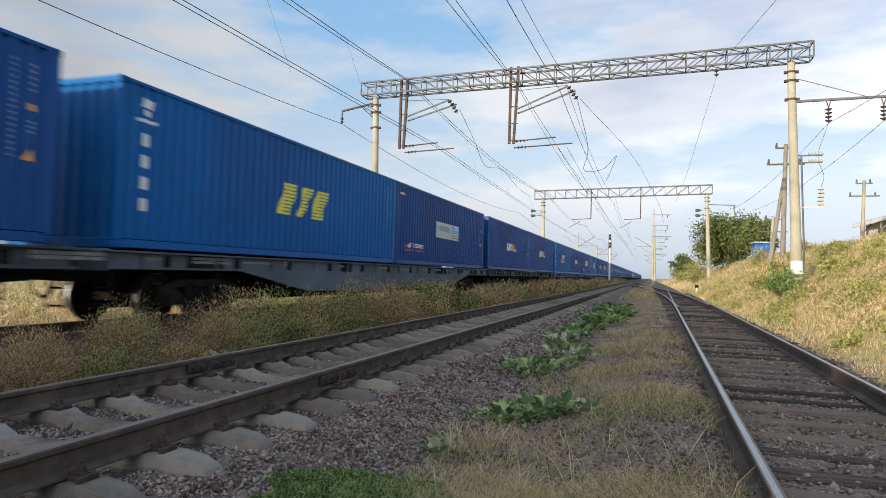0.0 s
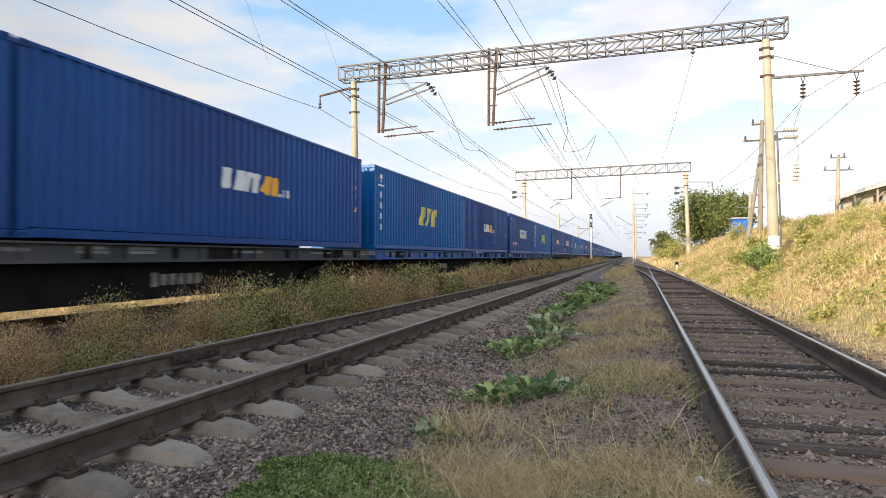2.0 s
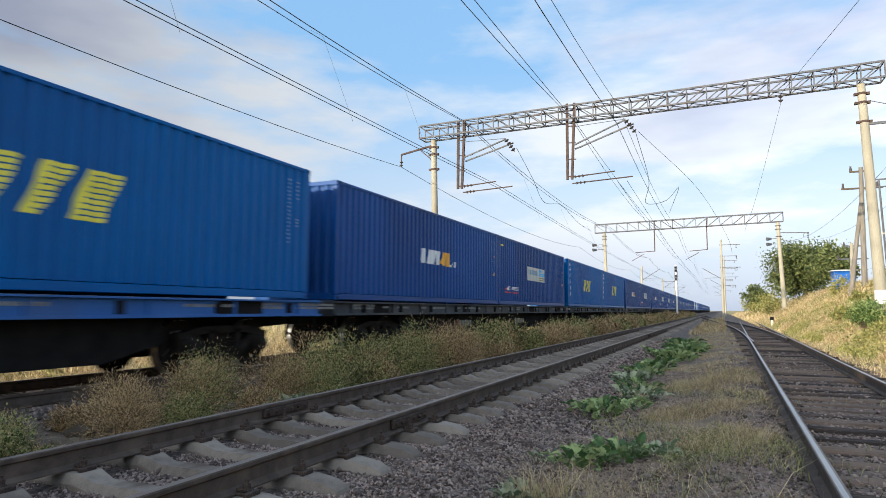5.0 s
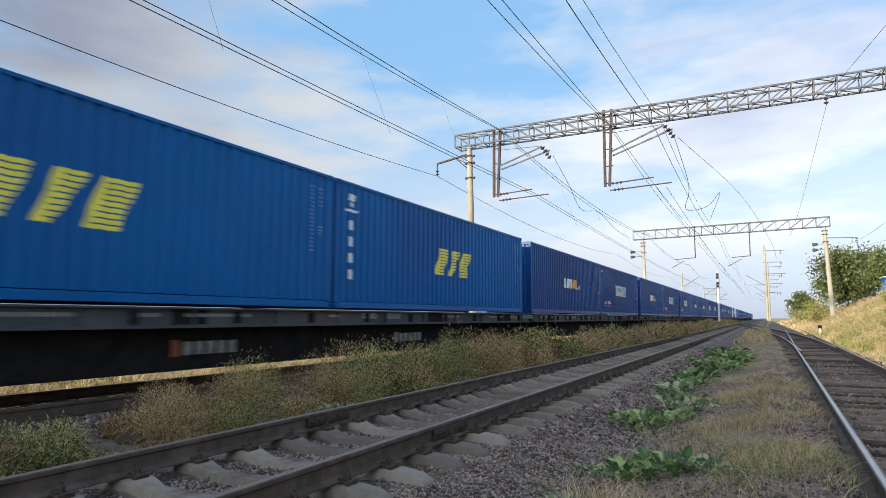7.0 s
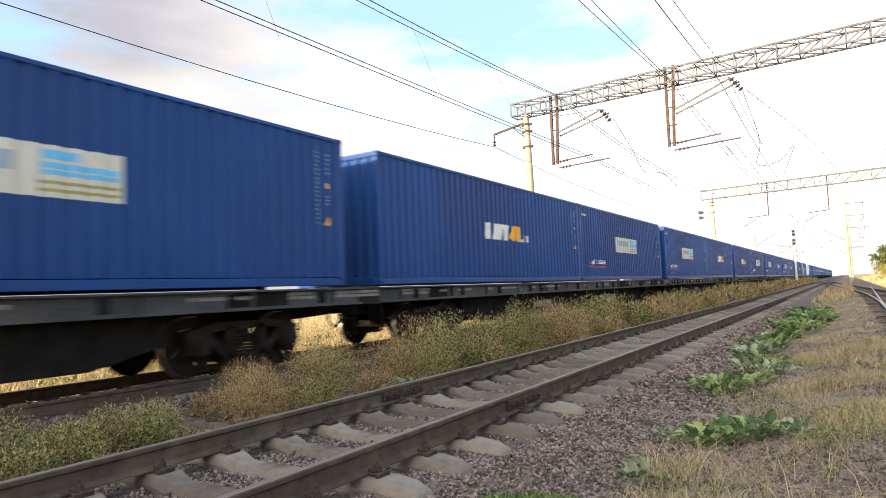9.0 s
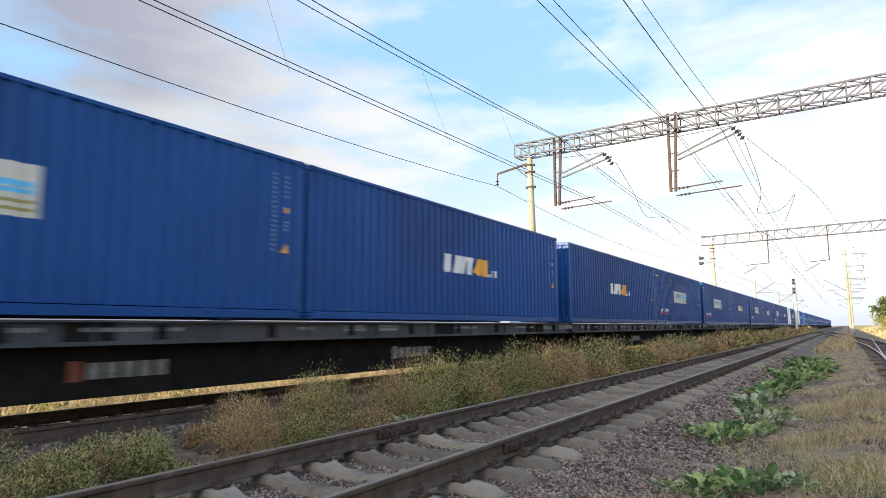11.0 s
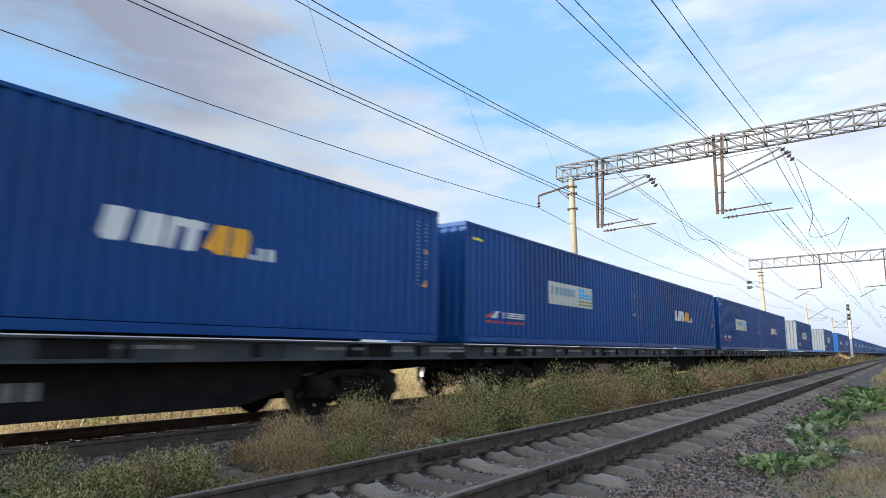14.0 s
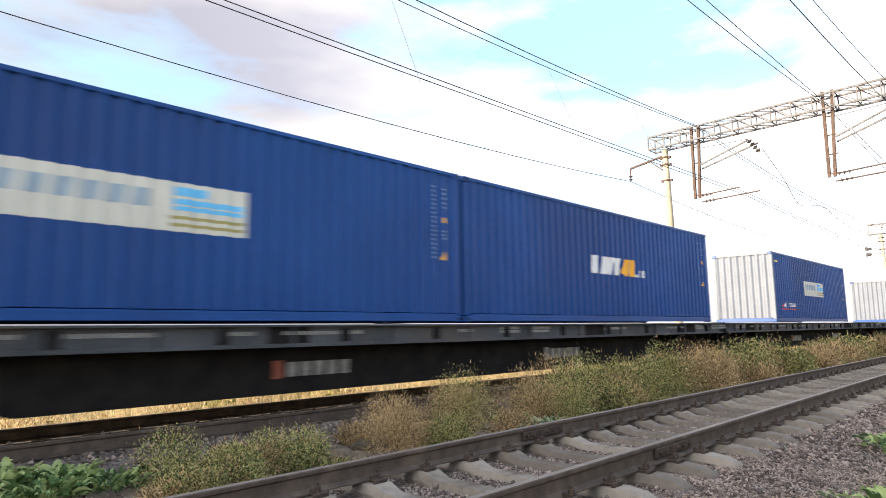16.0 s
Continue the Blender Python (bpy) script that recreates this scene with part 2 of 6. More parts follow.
M_FADED = surface("faded_blue_print", (0.20, 0.29, 0.38), (0.33, 0.41, 0.47), 3, 0.6, 0, 0)
M_BOARD = surface("cream_board", (0.47, 0.47, 0.42), (0.62, 0.61, 0.55), 1.5, 0.6, 0, 0.05)
M_SKYBLUE = surface("sky_blue_print", (0.10, 0.42, 0.72), (0.14, 0.50, 0.80), 3, 0.5, 0, 0)
M_OLIVE = surface("olive_print", (0.28, 0.25, 0.09), (0.34, 0.30, 0.12), 3, 0.5, 0, 0)
M_RED = surface("red_print", (0.55, 0.05, 0.025), (0.68, 0.08, 0.04), 3, 0.5, 0, 0)
M_SILL = surface("wagon_grey", (0.026, 0.030, 0.036), (0.078, 0.084, 0.094), 1.2, 0.7, 0.1, 0.2, 30, dirt=(0.10, 0.085, 0.075))
M_SILLPALE = surface("wagon_blue_grey", (0.060, 0.075, 0.095), (0.125, 0.148, 0.178), 1.2, 0.7, 0.0, 0.2, 30, dirt=(0.08, 0.08, 0.085))
M_SILLBLUE = surface("wagon_blue", (0.0264, 0.096, 0.3), (0.042, 0.132, 0.372), 1.2, 0.6, 0, 0.2, 30, dirt=(0.06, 0.084, 0.144))
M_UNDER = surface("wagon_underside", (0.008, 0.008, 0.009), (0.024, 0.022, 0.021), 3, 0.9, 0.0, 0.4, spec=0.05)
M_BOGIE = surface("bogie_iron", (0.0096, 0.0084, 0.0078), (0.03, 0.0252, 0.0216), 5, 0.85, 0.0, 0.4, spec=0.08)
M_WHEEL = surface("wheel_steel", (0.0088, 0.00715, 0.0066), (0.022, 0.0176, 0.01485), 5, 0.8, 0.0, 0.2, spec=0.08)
M_TREAD = surface("wheel_tread", (0.45, 0.44, 0.43), (0.6, 0.59, 0.58), 5, 0.3, 1.0, 0)
M_PLASTER = surface("plaster", (0.62, 0.58, 0.48), (0.74, 0.70, 0.60), 1.5, 0.9, 0, 0.2)
M_SLATE = surface("roof_sheet", (0.20, 0.17, 0.15), (0.33, 0.28, 0.25), 1.5, 0.8, 0, 0.3)
M_BLUESHED = surface("shed_blue", (0.015, 0.12, 0.50), (0.025, 0.17, 0.60), 1.5, 0.5, 0, 0.1)
M_GLASSDARK = surface("dark_glass", (0.03, 0.035, 0.04), (0.05, 0.055, 0.06), 2, 0.1, 0, 0)


def ground_material():
    """Ballast, trodden earth and dry grass in bands along the tracks, with ragged borders."""
    m = surface("ground", (0.085, 0.060, 0.045), (0.30, 0.222, 0.158), 3.4, 0.95, 0, 1.0, 60, dirt=(0.25, 0.19, 0.11))
    nt = m.node_tree
    nd, ln = nt.nodes.new, nt.links.new
    b = nt.nodes["Principled BSDF"]
    base = b.inputs["Base Color"].links[0].from_socket
    tc, sep, wob = nd("ShaderNodeTexCoord"), nd("ShaderNodeSeparateXYZ"), nd("ShaderNodeTexNoise")
    wob.inputs["Scale"].default_value, wob.inputs["Detail"].default_value = 1.3, 6
    ln(tc.outputs["Object"], sep.inputs["Vector"])
    ln(tc.outputs["Object"], wob.inputs["Vector"])
    x = nd("ShaderNodeMath")
    x.operation, x.inputs[1].default_value = "MULTIPLY_ADD", 1.6
    ln(wob.outputs["Fac"], x.inputs[0])
    ln(sep.outputs["X"], x.inputs[2])

    def band(lo, hi, soft, colour_a, colour_b, scale, under):
        up, down, mul = nd("ShaderNodeMapRange"), nd("ShaderNodeMapRange"), nd("ShaderNodeMath")
        for n, a, c in ((up, lo - soft, lo + soft), (down, hi + soft, hi - soft)):
            n.inputs["From Min"].default_value, n.inputs["From Max"].default_value = a + 0.8, c + 0.8
            ln(x.outputs["Value"], n.inputs["Value"])
        mul.operation = "MULTIPLY"
        ln(up.outputs["Result"], mul.inputs[0])
        ln(down.outputs["Result"], mul.inputs[1])
        v, r, mx = nd("ShaderNodeTexVoronoi"), nd("ShaderNodeValToRGB"), nd("ShaderNodeMix")
        v.inputs["Scale"].default_value = scale
        ln(tc.outputs["Object"], v.inputs["Vector"])
        r.color_ramp.elements[0].color, r.color_ramp.elements[1].color = (*colour_a, 1), (*colour_b, 1)
        ln(v.outputs["Color"], r.inputs["Fac"])
        mx.data_type = "RGBA"
        ln(mul.outputs["Value"], mx.inputs["Factor"])
        ln(under, mx.inputs["A"])
        ln(r.outputs["Color"], mx.inputs["B"])
        return mx.outputs["Result"]

    c = band(-5.9, -1.5, 0.25, (0.045, 0.034, 0.030), (0.21, 0.16, 0.132), 30, base)
    c = band(-11.9, -7.9, 0.3, (0.07, 0.055, 0.05), (0.20, 0.165, 0.15), 28, c)
    c = band(0.2, 2.6, 0.3, (0.080, 0.056, 0.044), (0.25, 0.185, 0.145), 30, c)
    c = band(2.9, 400, 0.4, (0.27, 0.215, 0.085), (0.46, 0.375, 0.17), 9, c)
    c = band(-400, -12.6, 0.4, (0.30, 0.22, 0.08), (0.50, 0.38, 0.16), 9, c)
    ln(c, b.inputs["Base Color"])
    return m


M_GROUND = ground_material()


# ---------------------------------------------------------------- mesh helpers
def part(name, bm, material, parent=None, label="", smooth=False):
    me = bpy.data.meshes.new(name)
    bm.to_mesh(me)
    bm.free()
    for mt in (material if isinstance(material, (list, tuple)) else [material]):
        me.materials.append(mt)
    if smooth:
        me.polygons.foreach_set("use_smooth", [True] * len(me.polygons))
    ob = new(name, me)
    ob.parent = parent
    if label:
        ob["label"] = label
    return ob


def share(ob, parent, m, name=""):
    """Another object on the same mesh."""
    o = new(name or ob.name.split(".")[0], ob.data)
    o.parent = parent
    o.matrix_basis = m
    return o


def block(bm, lo, hi, bevel=0.0, mi=0):
    c, s = [(a + b) / 2 for a, b in zip(lo, hi)], [b - a for a, b in zip(lo, hi)]
    r = bmesh.ops.create_cube(bm, size=1, matrix=Matrix.LocRotScale(c, None, s))
    faces = list({f for v in r["verts"] for f in v.link_faces})
    for f in faces:
        f.material_index = mi
    if bevel:
        es = list({e for v in r["verts"] for e in v.link_edges})
        bmesh.ops.bevel(bm, geom=es, offset=bevel, segments=1, profile=0.7, affect="EDGES")
    return r["verts"]


def rod(bm, a, b, r, r2=None, n=8, mi=0):
    a, b = Vector(a), Vector(b)
    d = b - a
    m = Matrix.Translation((a + b) / 2) @ d.to_track_quat("Z", "Y").to_matrix().to_4x4()
    res = bmesh.ops.create_cone(bm, cap_ends=True, segments=n, radius1=r, radius2=r if r2 is None else r2, depth=d.length, matrix=m)
    for f in {f for v in res["verts"] for f in v.link_faces}:
        f.material_index = mi


def bar(bm, a, b, w, h):
    """A square-sided bar from a to b."""
    a, b = Vector(a), Vector(b)
    d = b - a
    m = Matrix.Translation((a + b) / 2) @ d.to_track_quat("Z", "Y").to_matrix().to_4x4() @ Matrix.Diagonal((w, h, d.length, 1))
    bmesh.ops.create_cube(bm, size=1, matrix=m)


def sweep(bm, outline, stations, mi=None):
    """outline: closed (u, v) ring; stations: list of functions' results (ring of 3D points)."""
    rings = [[bm.verts.new(p) for p in st] for st in stations]
    n = len(outline)
    for r0, r1 in zip(rings, rings[1:]):
        for i in range(n):
            f = bm.faces.new((r0[i], r0[(i + 1) % n], r1[(i + 1) % n], r1[i]))
            if mi:
                f.material_index = mi[i]
    bm.faces.new(rings[0][::-1])
    bm.faces.new(rings[-1])


def raw(name, verts, faces, material, label="", category="", parent=None):
    """A large mesh of kind stuff, from arrays; faces all have the same number of corners."""
    verts, faces = np.asarray(verts, dtype=np.float32), np.asarray(faces, dtype=np.int32)
    me = bpy.data.meshes.new(name)
    k = faces.shape[1]
    me.vertices.add(len(verts))
    me.vertices.foreach_set("co", verts.ravel())
    me.loops.add(faces.size)
    me.loops.foreach_set("vertex_index", faces.ravel())
    me.polygons.add(len(faces))
    me.polygons.foreach_set("loop_start", np.arange(0, faces.size, k, dtype=np.int32))
    me.polygons.foreach_set("loop_total", np.full(len(faces), k, dtype=np.int32))
    me.update(calc_edges=True)
    me.validate()
    me.materials.append(material)
    ob = new(name, me)
    ob.parent = parent
    return tagged(ob, label, category, kind="stuff")


rng = np.random.default_rng(7)

# ---------------------------------------------------------------- ground
PROFILE = ((-1500, -3), (-60, -1.2), (-20, -0.8), (-13, -0.66), (-12.0, -0.54), (-11.4, -0.325), (-8.2, -0.32), (-7.7, -0.47), (-6.2, -0.50),
           (-5.55, -0.31), (-4.72, -0.285), (-4.55, -0.318), (-3.42, -0.318), (-3.25, -0.285), (-2.6, -0.285), (-1.75, -0.42), (-0.6, -0.33), (-0.05, -0.19), (0.42, -0.185), (0.52, -0.235), (2.9, -0.23), (3.4, -0.10), (4.2, 0.22),
           (5.4, 0.74), (6.6, 1.5), (7.8, 2.25), (9.0, 2.75), (11, 3.05), (15, 3.2), (40, 3.5), (1500, 5.5))
PX, PZ = np.array([p[0] for p in PROFILE]), np.array([p[1] for p in PROFILE])


def wobble(x, y, s, seed):
    return np.sin(x * s * 1.3 + seed) * np.cos(y * s + seed * 2.1) + 0.5 * np.sin(x * s * 2.7 + y * s * 2.1 + seed * 1.7) + 0.3 * np.cos(x * s * 5.3 - y * s * 4.7 + seed)


def ground_z(x, y):
    x, y = np.asarray(x, float), np.asarray(y, float)
    z = np.interp(x, PX, PZ)
    bank = np.clip((x - 2.9) / 3, 0, 1)
    keep = np.interp(y, (-50, 70, 170, 400), (1, 1, 0.35, 0.15))
    z = np.where(x > 2.9, -0.2 + (z + 0.2) * keep, z)
    z = z + bank * 0.16 * wobble(x, y, 0.55, 1.0) + bank * 0.05 * wobble(x, y, 1.9, 4.0)
    mid = np.clip((x + 2.3) / 0.6, 0, 1) * np.clip((0.3 - x) / 0.4, 0, 1)
    z = z + mid * 0.022 * wobble(x, y, 1.7, 2.0)
    weed = np.clip((x + 8.0) / 0.4, 0, 1) * np.clip((-5.7 - x) / 0.4, 0, 1)
    return z + weed * 0.05 * wobble(x, y, 0.9, 3.0)


def build_ground():
    xs = np.unique(np.concatenate([np.array([-1500, -700, -300, -120, -60, -35]), np.arange(-22, -9, 0.5), np.arange(-9, 4, 0.09), np.arange(4, 13, 0.3),
                                   np.array([14, 16, 20, 28, 40, 80, 200, 600, 1500])]))
    ys = np.unique(np.concatenate([np.array([-1500, -500, -150, -60, -30, -15]), np.arange(-8, 0, 0.5), np.arange(0, 16, 0.13), np.arange(16, 45, 0.45), np.arange(45, 130, 2.5),
                                   np.array([140, 170, 220, 300, 450, 700, 1100, 2500])]))
    gx, gy = np.meshgrid(xs, ys)
    gz = ground_z(gx, gy) + rng.normal(0, 0.006, gx.shape) * (np.abs(gx) < 10)
    v = np.stack([gx.ravel(), gy.ravel(), gz.ravel()], 1)
    n, k = len(xs), len(ys)
    i = (np.arange(k - 1)[:, None] * n + np.arange(n - 1)[None]).ravel()
    f = np.stack([i, i + 1, i + n + 1, i + n], 1)
    ob = raw("ground", v, f, M_GROUND)
    tagged(ob, "dry trodden ground with ballast bands and a grassy embankment", "ground", kind="structure")


build_ground()

# ---------------------------------------------------------------- tracks
RAIL = ((-0.075, -0.18), (0.075, -0.18), (0.075, -0.168), (0.012, -0.145), (0.010, -0.052), (0.036, -0.036), (0.0375, -0.010), (0.030, -0.0015),
        (0.014, 0.0), (-0.020, 0.0), (-0.030, -0.0015), (-0.0375, -0.010), (-0.036, -0.036), (-0.010, -0.052), (-0.012, -0.145), (-0.075, -0.168))
RAIL_MI = [0] * 7 + [2, 1, 2] + [0] * 6


def rail(parent, path, head, label):
    """path: (x, y, z) along the head's middle."""
    bm = bmesh.new()
    st = []
    for i, p in enumerate(path):
        a, b = Vector(path[max(i - 1, 0)]), Vector(path[min(i + 1, len(path) - 1)])
        d = (b - a).normalized()
        side = Vector((d.y, -d.x, 0)).normalized()
        st.append([Vector(p) + side * u + Vector((0, 0, w)) for u, w in RAIL])
    sweep(bm, RAIL, st, RAIL_MI)
    return part("rail", bm, [M_RAILSIDE, head, M_RAILTOP], parent, label)


def concrete_sleeper_mesh():
    """Raised rail seats, sunken waist and sloping ends."""
    prof = ((-1.35, -0.315, 0.10), (-1.31, -0.262, 0.115), (-1.20, -0.215, 0.13), (-1.02, -0.192, 0.14), (-0.60, -0.192, 0.14), (-0.44, -0.245, 0.11), (0.44, -0.245, 0.11),
            (0.60, -0.192, 0.14), (1.02, -0.192, 0.14), (1.20, -0.215, 0.13), (1.31, -0.262, 0.115), (1.35, -0.315, 0.10))
    bm = bmesh.new()
    ring = ((-1, 0), (-0.72, 1), (0.72, 1), (1, 0), (1, -1), (-1, -1))
    st = []
    for x, top, w in prof:
        st.append([(x, u * w, (top if v == 1 else top - 0.07 if v == 0 else -0.42)) for u, v in ring])
    sweep(bm, ring, st)
    return bm


def wood_sleeper_mesh(seed):
    r = random.Random(seed)
    bm = bmesh.new()
    ring = ((-1, -1), (-1, 0.6), (-0.8, 1), (-0.2, 0.94), (0.3, 1.0), (0.85, 0.96), (1, 0.5), (1, -1))
    st = []
    for i in range(9):
        x = -1.36 + 2.72 * i / 8
        w = 0.115 + r.uniform(-0.008, 0.008)
        st.append([(x, u * w + r.uniform(-0.006, 0.006), -0.19 + (v - 1) * 0.075 + r.uniform(-0.008, 0.006)) for u, v in ring])
    sweep(bm, ring, st)
    return bm


def clip_mesh():
    """A bolted rail clip with its washer and nut, on both flanks of the rail foot."""
    bm = bmesh.new()
    for s in (-1, 1):
        block(bm, (s * 0.11 - 0.042, -0.045, -0.195), (s * 0.11 + 0.042, 0.045, -0.165), 0.006)
        rod(bm, (s * 0.122, 0, -0.165), (s * 0.122, 0, -0.085), 0.013, n=6)
        rod(bm, (s * 0.122, 0, -0.150), (s * 0.122, 0, -0.112), 0.027, n=6)
        rod(bm, (s * 0.122, 0, -0.160), (s * 0.122, 0, -0.150), 0.036, n=8)
        block(bm, (s * 0.165 - 0.018, -0.07, -0.2), (s * 0.165 + 0.018, 0.07, -0.158), 0.006)
        block(bm, (s * 0.085 - 0.03, -0.035, -0.168), (s * 0.085 + 0.03, 0.035, -0.142), 0.005)
    return bm


def fishplate_mesh():
    bm = bmesh.new()
    for s in (-1, 1):
        block(bm, (s * 0.030 - 0.018, -0.40, -0.140), (s * 0.030 + 0.018, 0.40, -0.045), 0.008)
        for k in range(6):
            rod(bm, (s * 0.045, -0.33 + 0.132 * k, -0.092), (s * 0.075, -0.33 + 0.132 * k, -0.092), 0.02, n=6)
    return bm


NEAR_X, TRAIN_X, GAUGE, SIDING_GAUGE = -3.985, -9.76, 1.595, 1.53
SLEEPER_STEP, SLEEPER_Y0 = 0.62, 2.36


def frange(a, b, s):
    return [a + s * i for i in range(int((b - a) / s) + 1)]


def track_near():
    tr = tagged(new("railway_track"), "railway track of rusty rails on pale concrete sleepers", "railway track", kind="structure")
    for s in (-1, 1):
        rail(tr, [(NEAR_X + s * GAUGE / 2, y, 0) for y in (-30, 0, 40, 90, 160, 300, 700)], M_RAILTOP, "dark rusty steel rail")
    sl = None
    cl = None
    ys = [SLEEPER_Y0 + SLEEPER_STEP * i for i in range(-8, 200)]
    for i, y in enumerate(ys):
        m = pose(NEAR_X + random.uniform(-0.015, 0.015), y + random.uniform(-0.012, 0.012), random.uniform(-0.006, 0.004), 0, 0, random.uniform(-0.5, 0.5))
        if sl is None:
            sl = part("sleeper", concrete_sleeper_mesh(), M_CONCRETE, tr, "weathered concrete sleeper")
            sl.matrix_basis = m
        else:
            share(sl, tr, m)
        if y < 40:
            for s in (-1, 1):
                mm = pose(NEAR_X + s * GAUGE / 2, y, 0)
                if cl is None:
                    cl = part("rail_clip", clip_mesh(), M_CLIP, tr)
                    cl.matrix_basis = mm
                else:
                    share(cl, tr, mm)
    fp = None
    for y in (5.62, 30.6, 55.6):
        for s in (-1, 1):
            mm = pose(NEAR_X + s * GAUGE / 2, y, 0)
            if fp is None:
                fp = part("fishplate", fishplate_mesh(), M_CLIP, tr, "bolted iron fishplate")
                fp.matrix_basis = mm
            else:
                share(fp, tr, mm)
    return sl, cl


def track_train(sl):
    tr = tagged(new("railway_track"), "ballasted railway track that carries the train", "railway track", kind="structure")
    for s in (-1, 1):
        rail(tr, [(TRAIN_X + s * GAUGE / 2, y, -0.115) for y in (-40, 0, 40, 90, 160, 300, 700)], M_RAILTOP, "dark steel rail")
    for i in range(-10, 60):
        share(sl, tr, pose(TRAIN_X, 0.62 * i, -0.12, 0, 0, random.uniform(-0.4, 0.4)))


def siding_x(y):
    return 0.505 + 0.0149 * y


def bend(y):
    """Sideways shift of the turnout's curved route."""
    u = max(0.0, y - 24.0)
    return 0.0011 * u * u if u < 32 else 1.126 + 0.0704 * (u - 32)


def track_siding():
    tr = tagged(new("siding_track"), "old siding track with polished rails on dark wooden sleepers", "railway track", kind="structure")
    ys = [-25] + frange(-10, 20, 5) + [24]
    far = frange(24, 140, 3)
    rail(tr, [(siding_x(y), y, -0.03) for y in ys] + [(siding_x(y) - bend(y), y, -0.03) for y in far[1:]], M_RAILSHINE, "polished rail head on a rusty web")
    rail(tr, [(siding_x(y) + SIDING_GAUGE, y, -0.03) for y in ys + frange(29, 72, 5)], M_RAILSHINE, "polished rail head on a rusty web")
    rail(tr, [(siding_x(y) + SIDING_GAUGE - 0.09 - bend(y), y, -0.03) for y in frange(29, 140, 3)], M_RAILSHINE, "curved turnout rail")
    rail(tr, [(siding_x(y) + 0.09 * (y < 28) + 0.002 * (y - 24), y, -0.03) for y in frange(25, 70, 5)], M_RAILSHINE, "straight turnout rail")
    shapes = []
    y = -6.0
    i = 0
    while y < 125:
        cx = siding_x(y) + SIDING_GAUGE / 2 - (0.5 if y < 58 else 1.0) * bend(y)
        m = pose(cx + random.uniform(-0.05, 0.05), y, random.uniform(-0.03, -0.004), 0, random.uniform(-0.5, 0.5), random.uniform(-1.6, 1.6))
        if len(shapes) < 6:
            s = part("sleeper", wood_sleeper_mesh(i), M_WOOD, tr, "cracked dark wooden sleeper")
            s.matrix_basis = m
            shapes.append(s)
        else:
            share(random.choice(shapes), tr, m)
        y += random.uniform(0.50, 0.60)
        i += 1


_sl, _cl = track_near()
track_train(_sl)
track_siding()

# ---------------------------------------------------------------- containers
CL, CW, CH = 12.19, 2.438, 2.92
PITCH, DEEP = 0.2785, 0.054


def wave(y):
    """Depth of the side's corrugation at y: 0 is the outer face."""
    u = (y % PITCH) / PITCH
    if u < 0.26:
        return 0.0
    if u < 0.50:
        return DEEP * (u - 0.26) / 0.24
    if u < 0.76:
        return DEEP
    return DEEP * (1 - (u - 0.76) / 0.24)


BREAKS = (0.0, 0.26, 0.50, 0.76)


def wave_stations(lo, hi):
    ys = [lo]
    k = int(lo / PITCH) - 1
    while k * PITCH < hi:
        for b in BREAKS:
            y = (k + b) * PITCH
            if lo + 1e-4 < y < hi - 1e-4:
                ys.append(y)
        k += 1
    return ys + [hi]


def corrugated(axis, lo, hi, z0, z1, face, sign):
    """A corrugated sheet; axis 'y': runs along y at x = face; 'x': runs along x at y = face."""
    bm = bmesh.new()
    prev = None
    for u in wave_stations(lo, hi):
        d = face - sign * (wave(u) + 0.008)
        p = ((d, u, z0), (d, u, z1)) if axis == "y" else ((u, d, z0), (u, d, z1))
        q = [bm.verts.new(c) for c in p]
        if prev:
            bm.faces.new((prev[0], q[0], q[1], prev[1]))
        prev = q
    bmesh.ops.recalc_face_normals(bm, faces=bm.faces)
    return bm


def print_on_side(polys):
    """Paint shapes that follow the corrugation: polys of (y, z) on the side that faces +x."""
    bm = polys if isinstance(polys, bmesh.types.BMesh) else bmesh.new()
    for poly in (() if bm is polys else polys):
        bm.faces.new([bm.verts.new((0, y, z)) for y, z in poly])
    lo, hi = min(v.co.y for v in bm.verts), max(v.co.y for v in bm.verts)
    for y in wave_stations(lo, hi)[1:-1]:
        bmesh.ops.bisect_plane(bm, geom=bm.verts[:] + bm.edges[:] + bm.faces[:], plane_co=(0, y, 0), plane_no=(0, 1, 0))
    for v in bm.verts:
        v.co.x = CW / 2 - 0.008 - wave(v.co.y + 1e-5) + 0.005
        v.co.z += 0.07
    bmesh.ops.recalc_face_normals(bm, faces=bm.faces)
    for f in bm.faces:
        if f.normal.x < 0:
            f.normal_flip()
    return bm


def quad(y0, z0, y1, z1, lean=0.0):
    return ((y0, z0), (y1, z0), (y1 + lean, z1), (y0 + lean, z1))


def comb(y0, y1, wide_top, z0, z1, n, fill=0.74, spine=0.12):
    """A slanting block cut by thin gaps, held together by a spine along one edge."""
    bm = bmesh.new()
    for i in range(n):
        for u0, u1, full in ((i / n, (i + fill) / n, True), ((i + fill) / n, (i + 1) / n, False)):
            if i == n - 1 and not full:
                continue
            rows = []
            for u in (u0, u1):
                s = 0.30 * u
                rows.append((y0 + s, y0 + s + spine, y1 + s + wide_top * u, z0 + (z1 - z0) * u))
            lo, hi = rows
            cells = [((lo[0], lo[3]), (lo[1], lo[3]), (hi[1], hi[3]), (hi[0], hi[3]))]
            if full:
                cells.append(((lo[1], lo[3]), (lo[2], lo[3]), (hi[2], hi[3]), (hi[1], hi[3])))
            for c in cells:
                bm.faces.new([bm.verts.new((0, y, z)) for y, z in c])
    bmesh.ops.remove_doubles(bm, verts=bm.verts, dist=0.001)
    return bm


